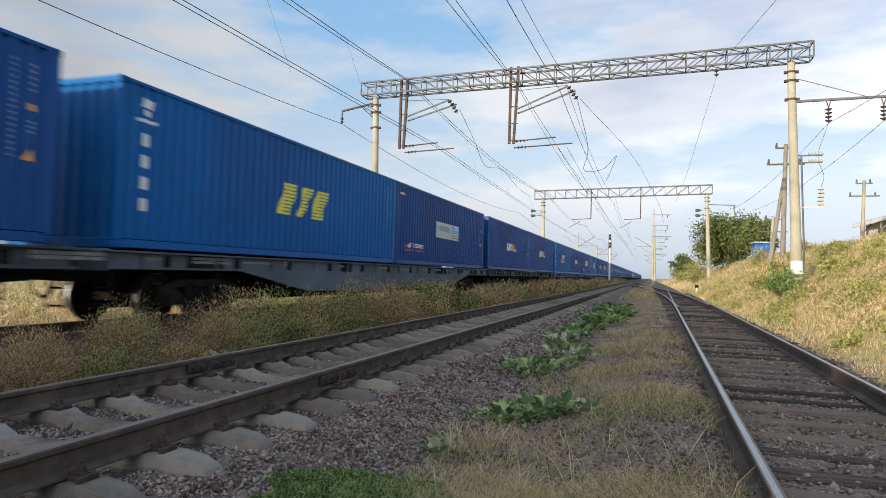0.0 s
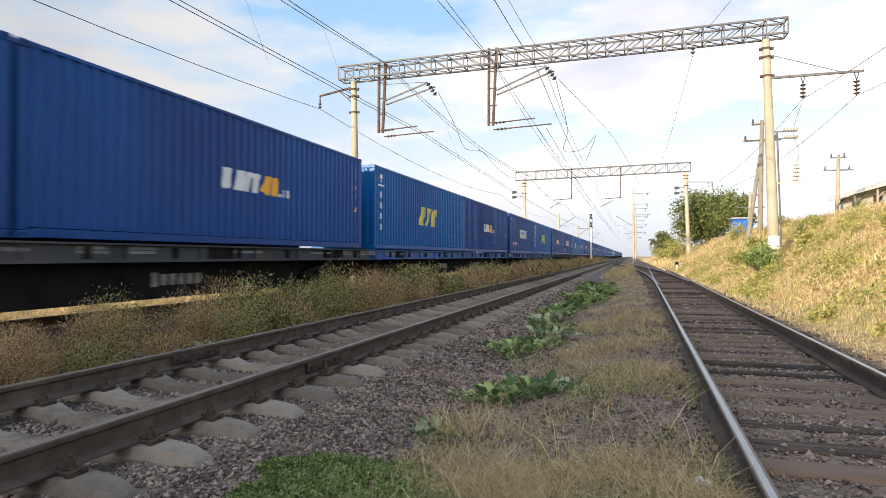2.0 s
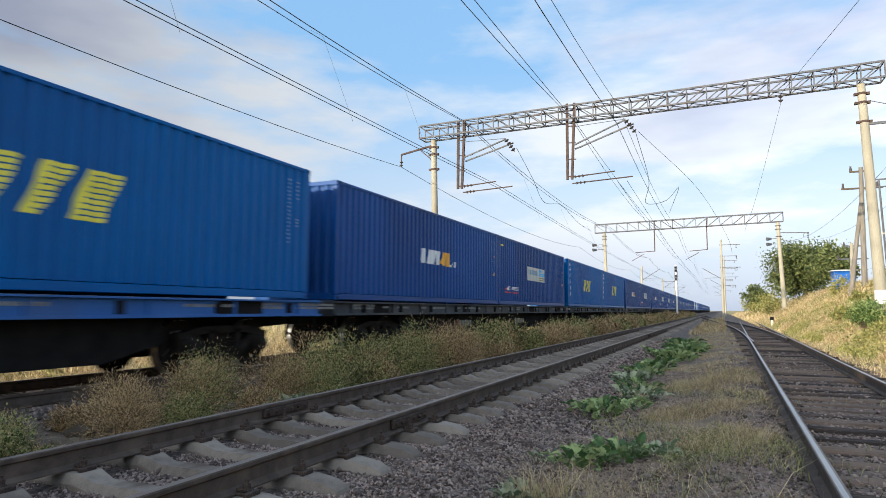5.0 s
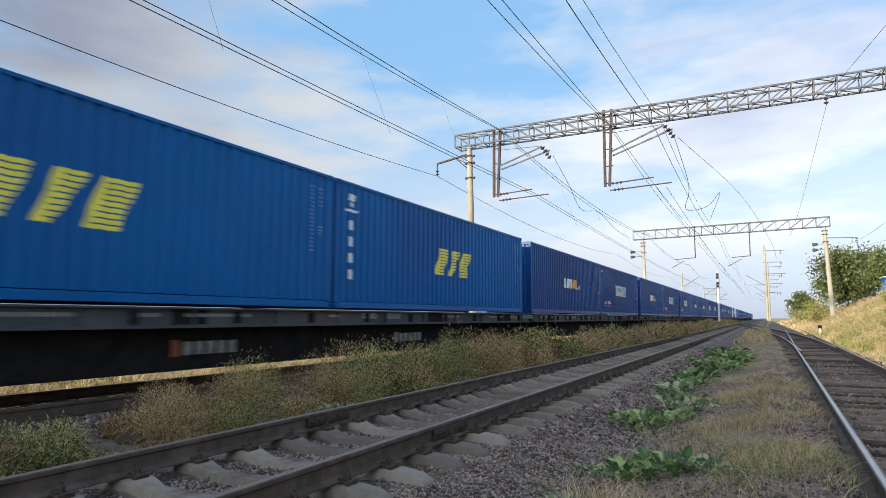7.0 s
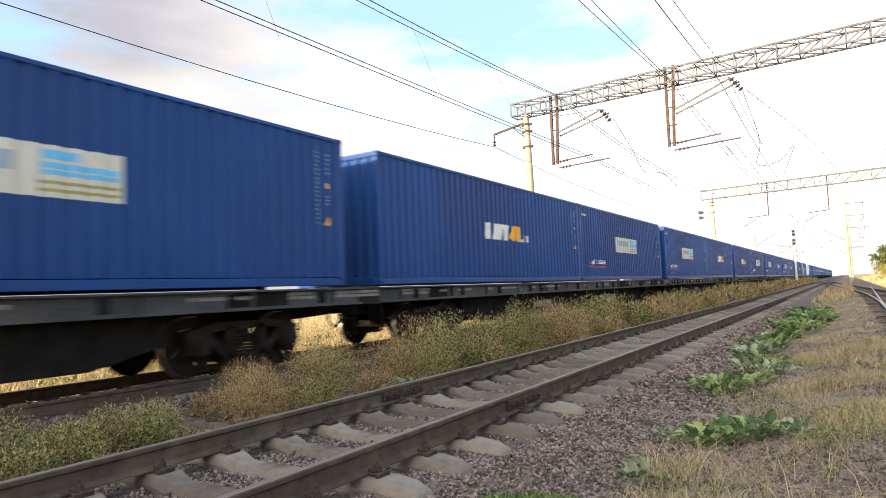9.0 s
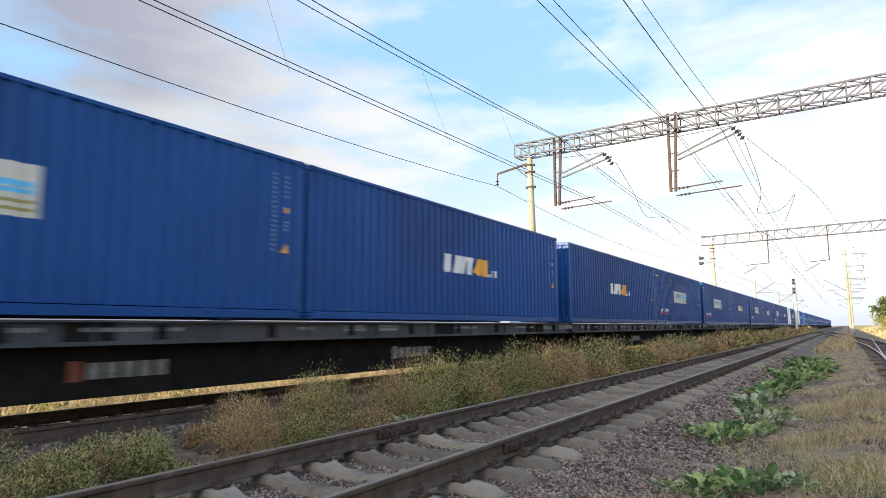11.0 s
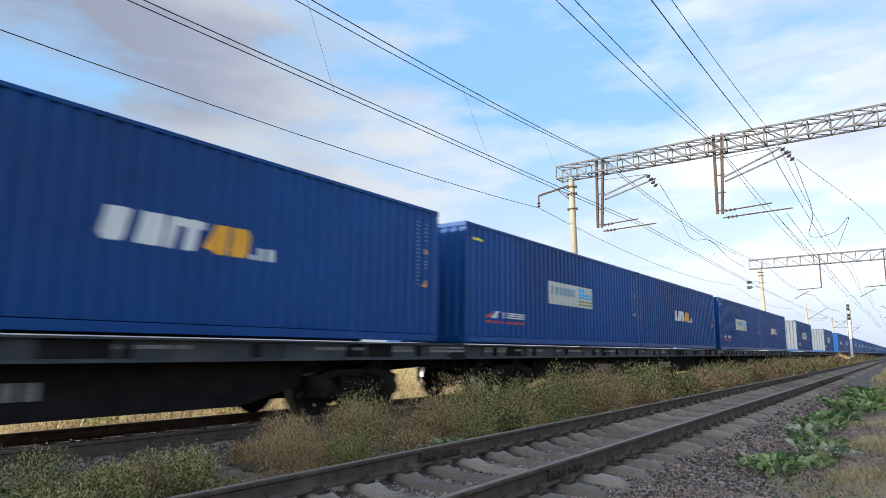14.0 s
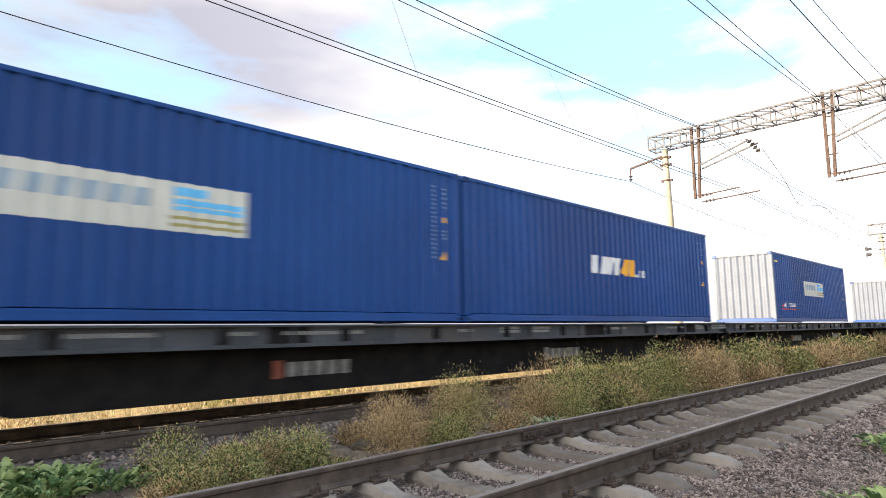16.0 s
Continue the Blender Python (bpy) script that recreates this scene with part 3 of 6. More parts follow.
def mark_white_word():
    """White and orange slanting blocks of a trade mark."""
    z0, z1, ln = 1.16, 1.62, 0.10
    white = [((0.06, z0), (0.32, z0), (0.42, z0 + 0.10), (0.52, z1), (0.10, z1), (0.0, z0 + 0.08)), quad(0.56, z0, 0.97, z1, ln), quad(1.05, z0, 1.20, z1, ln),
             ((1.40, z0), (1.58, z0), (1.66, z1 - 0.12), (1.80, z1 - 0.12), (1.82, z1), (1.30, z1), (1.28, z1 - 0.12), (1.46, z1 - 0.12))]
    orange = [((1.78, z0 + 0.08), (2.02, z0), (2.18, z0), (2.26, z1), (1.98, z1)), ((2.28, z0), (2.58, z0), (2.70, z0 + 0.08), (2.74, z1 - 0.08), (2.66, z1), (2.36, z1), (2.24, z0 + 0.08))]
    white += [quad(2.74, z0, 2.82, z0 + 0.08), quad(2.88, z0, 3.06, z0 + 0.2), quad(3.12, z0, 3.28, z0 + 0.2)]
    return white, orange


def shift(polys, dy, dz=0.0, s=1.0):
    return [[(y * s + dy, z + dz) for y, z in p] for p in polys]


def bars(y0, y1, zs, h):
    return [quad(y0, z, y1, z + h) for z in zs]


def make_container(paint, kind, label, end_paint=None):
    """Origin: middle of the bottom of the end that leads the train; runs along +y."""
    c = tagged(new("shipping_container"), label, "shipping container", "containers on the train")
    hw = CW / 2
    side = part("side_panel", corrugated("y", 0.14, CL - 0.14, 0.17, CH - 0.06, hw, 1), paint, c, "corrugated steel side panel")
    part("side_panel", corrugated("y", 0.14, CL - 0.14, 0.17, CH - 0.06, -hw, -1), paint, c, "corrugated steel side panel")
    part("end_panel", corrugated("x", -hw + 0.12, hw - 0.12, 0.17, CH - 0.10, 0.02, -1), end_paint or paint, c, "corrugated steel end panel")
    for s in (-1, 1):
        bm = bmesh.new()
        block(bm, (s * hw - 0.05 - s * 0.05, 0.17, 0.012), (s * hw + 0.05 - s * 0.05, CL - 0.17, 0.155), 0.008)
        part("bottom_rail", bm, paint, c)
        bm = bmesh.new()
        block(bm, (s * hw - 0.03 - s * 0.034, 0.17, CH - 0.072), (s * hw + 0.03 - s * 0.034, CL - 0.17, CH - 0.004), 0.01)
        part("top_rail", bm, paint, c)
    bm = bmesh.new()
    block(bm, (-hw + 0.17, 0.01, CH - 0.11), (hw - 0.17, 0.10, CH - 0.004), 0.01)
    part("end_header", bm, end_paint or paint, c)
    bm = bmesh.new()
    block(bm, (-hw + 0.17, 0.01, 0.0), (hw - 0.17, 0.12, 0.17), 0.01)
    part("end_sill", bm, paint, c)
    for x in (-1, 1):
        for y in (0, 1):
            bm = bmesh.new()
            x0, y0 = (hw - 0.14 if x > 0 else -hw), (0.0 if y == 0 else CL - 0.14)
            block(bm, (x0, y0 + 0.003, 0.118), (x0 + 0.14, y0 + 0.137, CH - 0.118), 0.015)
            part("corner_post", bm, (end_paint or paint) if y == 0 and end_paint else paint, c)
            for z in (0, 1):
                bm = bmesh.new()
                z0 = 0.0 if z == 0 else CH - 0.118
                block(bm, (x0 - 0.004 if x < 0 else x0 - 0.034, y0 - 0.004 if y == 0 else y0 - 0.034, z0), (x0 + 0.174 if x < 0 else x0 + 0.144, y0 + 0.174 if y == 0 else y0 + 0.144, z0 + 0.118), 0.012)
                xo = x0 + 0.144 if x > 0 else x0 - 0.004
                rod(bm, (xo - 0.01, y0 + 0.08, z0 + 0.06), (xo + 0.003, y0 + 0.08, z0 + 0.06), 0.035, n=8, mi=1)
                part("corner_casting", bm, [paint, M_UNDER], c)
    bm = bmesh.new()
    block(bm, (-hw + 0.06, 0.10, CH - 0.055), (hw - 0.06, CL - 0.10, CH - 0.02), 0)
    part("roof", bm, M_ROOF, c, "dusty grey roof sheet")
    bm = bmesh.new()
    block(bm, (-hw + 0.06, 0.15, 0.10), (hw - 0.06, CL - 0.15, 0.14), 0)
    part("floor", bm, M_UNDER, c)
    # doors at the far end, with locking rods
    for s in (-1, 1):
        bm = bmesh.new()
        block(bm, (0.01 if s > 0 else -hw + 0.14, CL - 0.07, 0.12), (hw - 0.14 if s > 0 else -0.01, CL - 0.02, CH - 0.1), 0.01)
        d = part("door", bm, paint, c)
        for k in (0.3, 0.8):
            bm = bmesh.new()
            rod(bm, (s * k, CL - 0.005, 0.15), (s * k, CL - 0.005, CH - 0.15), 0.02, n=6)
            part("locking_rod", bm, M_CLIP, d)
    # prints
    if kind == "bright":
        for y0, y1, w in ((0.0, 0.55, 0.06), (0.90, 1.16, 0.24), (1.58, 2.16, 0.04)):
            part("emblem", print_on_side(comb(4.85 + y0, 4.85 + y1, w, 0.98, 1.78, 9)), M_YELLOW, side, "yellow slanting striped emblem")
        p = [quad(0.52, 2.42, 0.78, 2.58, 0.02), quad(0.56, 2.28, 0.74, 2.38), quad(0.44, 2.16, 0.86, 2.22)]
        p += [quad(0.54, z, 0.74, z + 0.22) for z in (1.74, 1.36, 0.98, 0.60)]
        part("lettering", print_on_side(p), M_PRINT, side, "white lettering running down the side")["kind"] = "stuff"
    if kind == "word":
        w, o = mark_white_word()
        for polys, paint_of, lab in ((w, M_PRINT, "white block of a trade mark"), (o, M_ORANGE, "orange block of a trade mark")):
            for poly in polys:
                part("emblem", print_on_side(shift([poly], 4.75, 0, 0.88)), paint_of, side, lab)
    if kind == "board":
        part("height_mark", print_on_side([quad(0.30, 2.44, 0.80, 2.50)]), M_YELLOW, side, "short yellow warning strip")
        part("sign_board", print_on_side([quad(4.42, 1.13, 7.62, 1.80)]), M_BOARD, side, "cream painted name board")
        for o in [part("sign_print", print_on_side(p), m, side) for p, m in (
                ([quad(6.56, 1.50, 7.54, 1.58, 0.0), quad(6.56, 1.62, 7.0, 1.74)] + bars(6.56, 7.54, (1.42,), 0.06), M_SKYBLUE),
                (bars(6.50, 7.56, (1.20, 1.30), 0.045), M_OLIVE),
                ([quad(4.5 + 0.30 * i, 1.42, 4.5 + 0.30 * i + 0.2, 1.66, 0.04) for i in range(6)], M_FADED))]:
            for v in o.data.vertices:
                v.co.x += 0.004
        swoosh = ((0.98, 0.56), (1.10, 0.66), (1.36, 0.74), (1.30, 0.69), (1.16, 0.64), (1.10, 0.57))
        part("emblem", print_on_side([swoosh]), M_RED, side, "orange-red curved mark")
        part("emblem", print_on_side([((1.20, 0.56), (1.44, 0.56), (1.56, 0.68), (1.66, 0.74), (1.40, 0.74), (1.34, 0.66))]), M_PRINT, side, "white slanting mark")
        part("lettering", print_on_side([quad(1.72 + 0.22 * i, z, 1.90 + 0.22 * i, z + 0.035) for i in range(6) for z in (0.58, 0.635, 0.69)]), M_PRINT, side, "white print in unreadable strokes")["kind"] = "stuff"
        part("lettering", print_on_side([quad(1.02 + 0.155 * i, 0.44, 1.13 + 0.155 * i, 0.495) for i in range(13) if i not in (5, 10)]), M_RED, side, "small red print in unreadable strokes")["kind"] = "stuff"
    # code column near the far end and small prints above the bottom rail
    p = [quad(CL - 0.76, 2.48 - 0.085 * i, CL - 0.715, 2.515 - 0.085 * i) for i in range(17)] + [quad(CL - 0.47, 2.46 - 0.09 * i, CL - 0.41, 2.495 - 0.09 * i) for i in range(5)]
    p += [quad(CL - 0.48, 1.50 + 0.07 * i, CL - 0.37, 1.53 + 0.07 * i) for i in range(3)]
    part("lettering", print_on_side(p), M_FADED, side, "white code column in unreadable print")["kind"] = "stuff"
    if kind != "bright":
        part("warning_mark", print_on_side([((CL - 0.54, 1.10), (CL - 0.34, 1.10), (CL - 0.44, 1.27))]), M_ORANGE, side, "yellow warning triangle")
        part("warning_mark", print_on_side([quad(CL - 0.49, 1.82, CL - 0.38, 1.92)]), M_ORANGE, side, "small yellow square")
    return c


# ---------------------------------------------------------------- wagons
WL = 25.6
DECK = 1.375


def bogie_mesh_frame(side):
    bm = bmesh.new()
    x = side * 1.04
    # cast side frame with two windows, axle boxes and a spring nest
    for a, b in (((x, -1.15, 0.62), (x, -0.55, 0.74)), ((x, -0.55, 0.74), (x, 0.55, 0.74)), ((x, 0.55, 0.74), (x, 1.15, 0.62)),
                 ((x, -0.75, 0.60), (x, -0.36, 0.24)), ((x, 0.75, 0.60), (x, 0.36, 0.24)), ((x, -0.40, 0.22), (x, 0.40, 0.22)),
                 ((x, -0.33, 0.22), (x, -0.33, 0.74)), ((x, 0.33, 0.22), (x, 0.33, 0.74))):
        bar(bm, a, b, 0.13, 0.13)
    for y in (-0.925, 0.925):
        block(bm, (x - 0.12, y - 0.19, 0.30), (x + 0.12, y + 0.19, 0.62), 0.04)
        rod(bm, (x + side * 0.10, y, 0.445), (x + side * 0.19, y, 0.445), 0.13, n=12)
        rod(bm, (x + side * 0.18, y, 0.445), (x + side * 0.205, y, 0.445), 0.06, n=8)
    return bm


def spring_mesh(x, y):
    """One coiled nest: a ribbed column in a single piece."""
    bm = bmesh.new()
    ring = [(math.cos(k * math.pi / 4), math.sin(k * math.pi / 4)) for k in range(8)]
    st = [[(x + rad * u, y + rad * v, 0.285 + 0.05 * k + dz) for u, v in ring] for k in range(6) for rad, dz in ((0.05, 0.0), (0.075, 0.012), (0.075, 0.034), (0.05, 0.046))]
    sweep(bm, ring, st)
    bmesh.ops.recalc_face_normals(bm, faces=bm.faces)
    return bm


def wheelset_mesh():
    bm = bmesh.new()
    rod(bm, (-0.98, 0, 0), (0.98, 0, 0), 0.085, n=10, mi=0)
    for s in (-1, 1):
        c = s * GAUGE / 2
        rod(bm, (c - 0.065, 0, 0), (c + 0.065, 0, 0), 0.470, n=32, mi=0)
        rod(bm, (c - 0.05, 0, 0), (c + 0.05, 0, 0), 0.475, n=32, mi=1)
        rod(bm, (c - s * 0.065 - 0.015, 0, 0), (c - s * 0.065 + 0.015, 0, 0), 0.505, n=32, mi=0)
        rod(bm, (c + s * 0.060, 0, 0), (c + s * 0.072, 0, 0), 0.40, n=24, mi=0)
        rod(bm, (c + s * 0.066, 0, 0), (c + s * 0.12, 0, 0), 0.15, n=14, mi=0)
        for k in range(4):
            a = k * math.pi / 2
            rod(bm, (c + s * 0.07, 0.28 * math.cos(a), 0.28 * math.sin(a)), (c + s * 0.08, 0.28 * math.cos(a), 0.28 * math.sin(a)), 0.03, n=6, mi=1)
    return bm


def make_wagon(sill_paint, fishbelly, label):
    """Origin: rail level, under the leading container's leading edge; runs along +y."""
    w = tagged(new("container_wagon"), label, "freight wagon", "wagons of the train")
    y0, y1 = -0.30, 2 * CL + 0.06 + 0.30
    hw = 1.36
    for s in (-1, 1):
        bm = bmesh.new()
        low = 0.55 if fishbelly else 1.02
        ring = [(y0, DECK - 0.045), (y0, 1.02), (y0 + 3.6, 1.02)] + ([(y0 + 6.4, low), (y1 - 6.4, low)] if fishbelly else []) + [(y1 - 3.6, 1.02), (y1, 1.02), (y1, DECK - 0.045)]
        a = [bm.verts.new((s * (hw - 0.06), y, z)) for y, z in ring]
        b = [bm.verts.new((s * hw, y, z)) for y, z in ring]
        n = len(ring)
        for i in range(n):
            bm.faces.new((a[i], a[(i + 1) % n], b[(i + 1) % n], b[i]))
        bm.faces.new(a)
        bm.faces.new(b)
        for z in (DECK - 0.058, low + 0.0):
            if z > 1 or fishbelly:
                ya, yb = (y0, y1) if z > 1 else (y0 + 6.4, y1 - 6.4)
                block(bm, (s * hw - 0.02 if s > 0 else -hw - 0.09, ya, z - 0.015), (hw + 0.09 if s > 0 else -hw + 0.02, yb, z + 0.015))
        if not fishbelly:
            block(bm, (s * hw - 0.02 if s > 0 else -hw - 0.06, y0, 1.022), (hw + 0.06 if s > 0 else -hw + 0.02, y1, 1.052))
        for k in range(13):
            y = y0 + 0.8 + (y1 - y0 - 1.6) * k / 12
            block(bm, (s * hw - 0.012 if s > 0 else -hw - 0.05, y - 0.02, 1.055), (hw + 0.05 if s > 0 else -hw + 0.012, y + 0.02, DECK - 0.05))
        bmesh.ops.recalc_face_normals(bm, faces=bm.faces)
        part("side_sill", bm, sill_paint, w, "long side sill with stencilled data")
        # stake pockets along the sill that faces the line
        for k in range(12 if s > 0 else 0):
            bm = bmesh.new()
            block(bm, (hw + 0.002, 1.0 + 2.05 * k, 1.07), (hw + 0.05, 1.14 + 2.05 * k, 1.27), 0.008)
            part("stake_pocket", bm, M_UNDER, w)
        for ya, ln in (((1.6, 1.1), (7.9, 0.7), (16.4, 0.9), (21.6, 1.2)) if s > 0 else ()):
            bm = bmesh.new()
            block(bm, (hw - 0.004, ya, 1.058), (hw + 0.0025, ya + ln, DECK - 0.076))
            part("data_plate", bm, M_UNDER, w, "dark painted panel on the sill")
        # white stencils on the sill
        bm = bmesh.new()
        r = random.Random(5 + fishbelly)
        y = 0.5
        while y < 24:
            ln = r.choice((0.35, 0.6, 1.1, 1.4))
            for z in ((1.15, 1.22), (1.18,))[r.random() < 0.5]:
                yy = y
                while yy < y + ln:
                    d = r.uniform(0.04, 0.1)
                    block(bm, (s * hw + s * 0.004 - 0.003, yy, z), (s * hw + s * 0.004 + 0.003, yy + d, z + 0.055))
                    yy += d + 0.025
            y += ln + r.choice((0.5, 0.9, 2.4))
        part("stencil", bm, M_WORN, w, "white stencilled lettering in unreadable print")["kind"] = "stuff"
    # centre sill, deep in the middle, with cross bearers
    bm = bmesh.new()
    ring = [(y0, 1.20), (y0, 0.80), (3.5, 0.62), (4.9, 0.33), (y1 - 5.2, 0.33), (y1 - 3.8, 0.62), (y1, 0.80), (y1, 1.20)]
    a = [bm.verts.new((-0.42, y, z)) for y, z in ring]
    b = [bm.verts.new((0.42, y, z)) for y, z in ring]
    for i in range(8):
        bm.faces.new((a[i], a[(i + 1) % 8], b[(i + 1) % 8], b[i]))
    bm.faces.new(a[::-1])
    bm.faces.new(b)
    bmesh.ops.recalc_face_normals(bm, faces=bm.faces)
    part("centre_sill", bm, M_UNDER, w, "deep near-black centre sill")
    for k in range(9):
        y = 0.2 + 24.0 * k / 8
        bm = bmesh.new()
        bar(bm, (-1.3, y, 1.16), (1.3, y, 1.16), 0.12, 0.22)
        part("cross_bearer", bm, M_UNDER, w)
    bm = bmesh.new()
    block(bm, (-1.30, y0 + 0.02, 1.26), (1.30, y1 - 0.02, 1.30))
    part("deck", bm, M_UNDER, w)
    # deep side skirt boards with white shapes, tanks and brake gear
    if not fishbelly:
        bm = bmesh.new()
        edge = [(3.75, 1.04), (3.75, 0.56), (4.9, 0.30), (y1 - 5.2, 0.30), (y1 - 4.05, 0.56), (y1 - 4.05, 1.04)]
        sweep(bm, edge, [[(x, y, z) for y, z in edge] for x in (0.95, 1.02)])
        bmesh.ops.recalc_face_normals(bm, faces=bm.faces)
        part("skirt_board", bm, M_UNDER, w, "near-black skirt below the side sill")
        for ya in (8.2, 15.2):
            bm = bmesh.new()
            for k in range(5):
                block(bm, (1.021, ya + 0.24 + 0.25 * k, 0.55), (1.027, ya + 0.41 + 0.25 * k, 0.77))
            part("emblem", bm, M_WORN, w, "worn pale trade mark on the skirt")["kind"] = "stuff"
            bm = bmesh.new()
            block(bm, (1.021, ya, 0.53), (1.027, ya + 0.16, 0.80))
            part("emblem", bm, M_WORNRED if ya < 10 else M_WORN, w, "worn upright bar of the trade mark")
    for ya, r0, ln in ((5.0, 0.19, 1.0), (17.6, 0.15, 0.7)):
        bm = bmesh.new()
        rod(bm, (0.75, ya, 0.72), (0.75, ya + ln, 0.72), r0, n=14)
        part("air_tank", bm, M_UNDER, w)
    # couplers and brake hoses
    for ye, d in ((y0, -1), (y1, 1)):
        bm = bmesh.new()
        block(bm, (-0.16, min(ye, ye + d * 0.34), 0.92), (0.16, max(ye, ye + d * 0.34), 1.16), 0.03)
        block(bm, (-0.24, min(ye + d * 0.2, ye + d * 0.32), 0.88), (0.22, max(ye + d * 0.2, ye + d * 0.32), 1.2), 0.04)
        part("coupler", bm, M_BOGIE, w, "cast iron automatic coupler")
        bm = bmesh.new()
        pts = [Vector((0.42, ye, 0.95)), Vector((0.42, ye + d * 0.12, 0.62)), Vector((0.40, ye + d * 0.3, 0.52))]
        for p, q in zip(pts, pts[1:]):
            rod(bm, p, q, 0.025, n=6)
        part("brake_hose", bm, M_UNDER, w)
        for s in (-1, 1):
            bm = bmesh.new()
            for x in (1.04, 1.34):
                bar(bm, (s * x, ye - d * 0.15, 1.02), (s * x, ye - d * 0.15, 0.42), 0.025, 0.03)
            for z in (0.45, 0.72):
                bar(bm, (s * 1.03, ye - d * 0.15, z), (s * 1.35, ye - d * 0.15, z), 0.03, 0.03)
            part("step", bm, M_UNDER, w, "dark iron shunter's step")
        bm = bmesh.new()
        block(bm, (-1.36, min(ye, ye - d * 0.1), 0.98), (1.36, max(ye, ye - d * 0.1), DECK - 0.02), 0.02)
        part("head_stock", bm, sill_paint, w)
    for yc in (2.35, 2 * CL + 0.06 - 2.35):
        bm = bmesh.new()
        bar(bm, (-1.0, 0, 0.62), (1.0, 0, 0.62), 0.36, 0.26)
        bar(bm, (0, 0, 0.6), (0, 0, 0.9), 0.4, 0.4)
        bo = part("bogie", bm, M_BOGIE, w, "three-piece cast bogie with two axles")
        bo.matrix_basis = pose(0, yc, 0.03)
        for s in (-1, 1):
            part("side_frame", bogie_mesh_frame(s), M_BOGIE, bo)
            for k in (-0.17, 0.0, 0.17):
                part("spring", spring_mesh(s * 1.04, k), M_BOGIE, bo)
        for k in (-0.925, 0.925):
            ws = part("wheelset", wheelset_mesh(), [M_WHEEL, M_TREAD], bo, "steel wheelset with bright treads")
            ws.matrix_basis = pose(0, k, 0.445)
    return w


# order of the train: wagon paint and its load; b bright, u trade-mark, p board, s single board with a pale end
LOADS = ["up", "pu", "up", "bu", "up", "bp", "uu", "bu", "pb", "up", "bb", "up", "up", "pu", "up", "pu", "pu", "pu", "s", "s", "up", "pu", "bp", "uu", "pu", "up", "bb", "up", "pu", "up", "up", "pu"]
SILLS = "gggggfgbbgggggggggggggggggggggggggg"
LEAD0 = 7.88
TRAIN_Z = -0.095
TRAIN = []  # (thing, offset along the train, height)


def build_train():
    kinds = {"b": make_container(M_BRIGHT, "bright", "bright blue corrugated container with a yellow emblem"),
             "u": make_container(M_NAVY, "word", "navy blue corrugated container with a white and orange mark"),
             "p": make_container(M_NAVY, "board", "navy blue corrugated container with a cream name board"),
             "s": make_container(M_NAVY, "board", "navy blue corrugated container with a pale end, alone on its wagon", M_PALE)}
    sills = {"g": make_wagon(M_SILL, False, "grey container flat wagon with black running gear"),
             "b": make_wagon(M_SILLBLUE, False, "blue container flat wagon with black running gear"),
             "f": make_wagon(M_SILLPALE, True, "grey fish-bellied container flat wagon")}
    used = set()

    def take(store, key):
        if (id(store), key) in used:
            return copy_thing(store[key], Matrix.Identity(4))
        used.add((id(store), key))
        return store[key]
    for i, load in enumerate(LOADS):
        y = LEAD0 + WL * (i - 5)
        TRAIN.append((take(sills, SILLS[i]), y, TRAIN_Z))
        if load == "s":
            TRAIN.append((take(kinds, "s"), y + 5.7, DECK + TRAIN_Z))
        else:
            TRAIN.append((take(kinds, load[0]), y, DECK + TRAIN_Z))
            TRAIN.append((take(kinds, load[1]), y + CL + 0.10, DECK + TRAIN_Z))


build_train()


def run(t):
    """Metres that the train has rolled by t seconds."""
    lag = np.interp(t, (0, 1.5, 4, 7, 9, 12.5, 14.5, 15, 15.5, 16), (0, 0.25, -0.05, -0.25, -0.5, -0.55, -0.48, -0.42, -0.08, 0))
    return 19.45 * t + 0.03 * t * t + float(lag)


def motions():
    times = [0.5 * i for i in range(33)]
    for ob, y, z in TRAIN:
        walk(ob, [(t, pose(TRAIN_X, y - run(t), z)) for t in times])
    for ob, y, z in TRAIN:
        if not ob.name.startswith("container_wagon") or y > 330 or y < -30:
            continue
        for bo in ob.children:
            if bo.name.startswith("bogie"):
                for ws in bo.children:
                    if ws.name.startswith("wheelset"):
                        yk = ws.matrix_basis.translation.y
                        walk(ws, [(i / 30, pose(0, yk, 0.445, math.degrees(run(i / 30) / 0.475) % 360, 0, 0)) for i in range(481)])

# ---------------------------------------------------------------- overhead line
def disc_insulator(bm, a, b, n=4, r=0.13):
    a, b = Vector(a), Vector(b)
    rod(bm, a, b, 0.02, n=6)
    for i in range(n):
        p = a.lerp(b, (i + 0.5) / n)
        d = (b - a).normalized()
        rod(bm, p - d * 0.03, p + d * 0.03, r, r * 0.45, n=10)


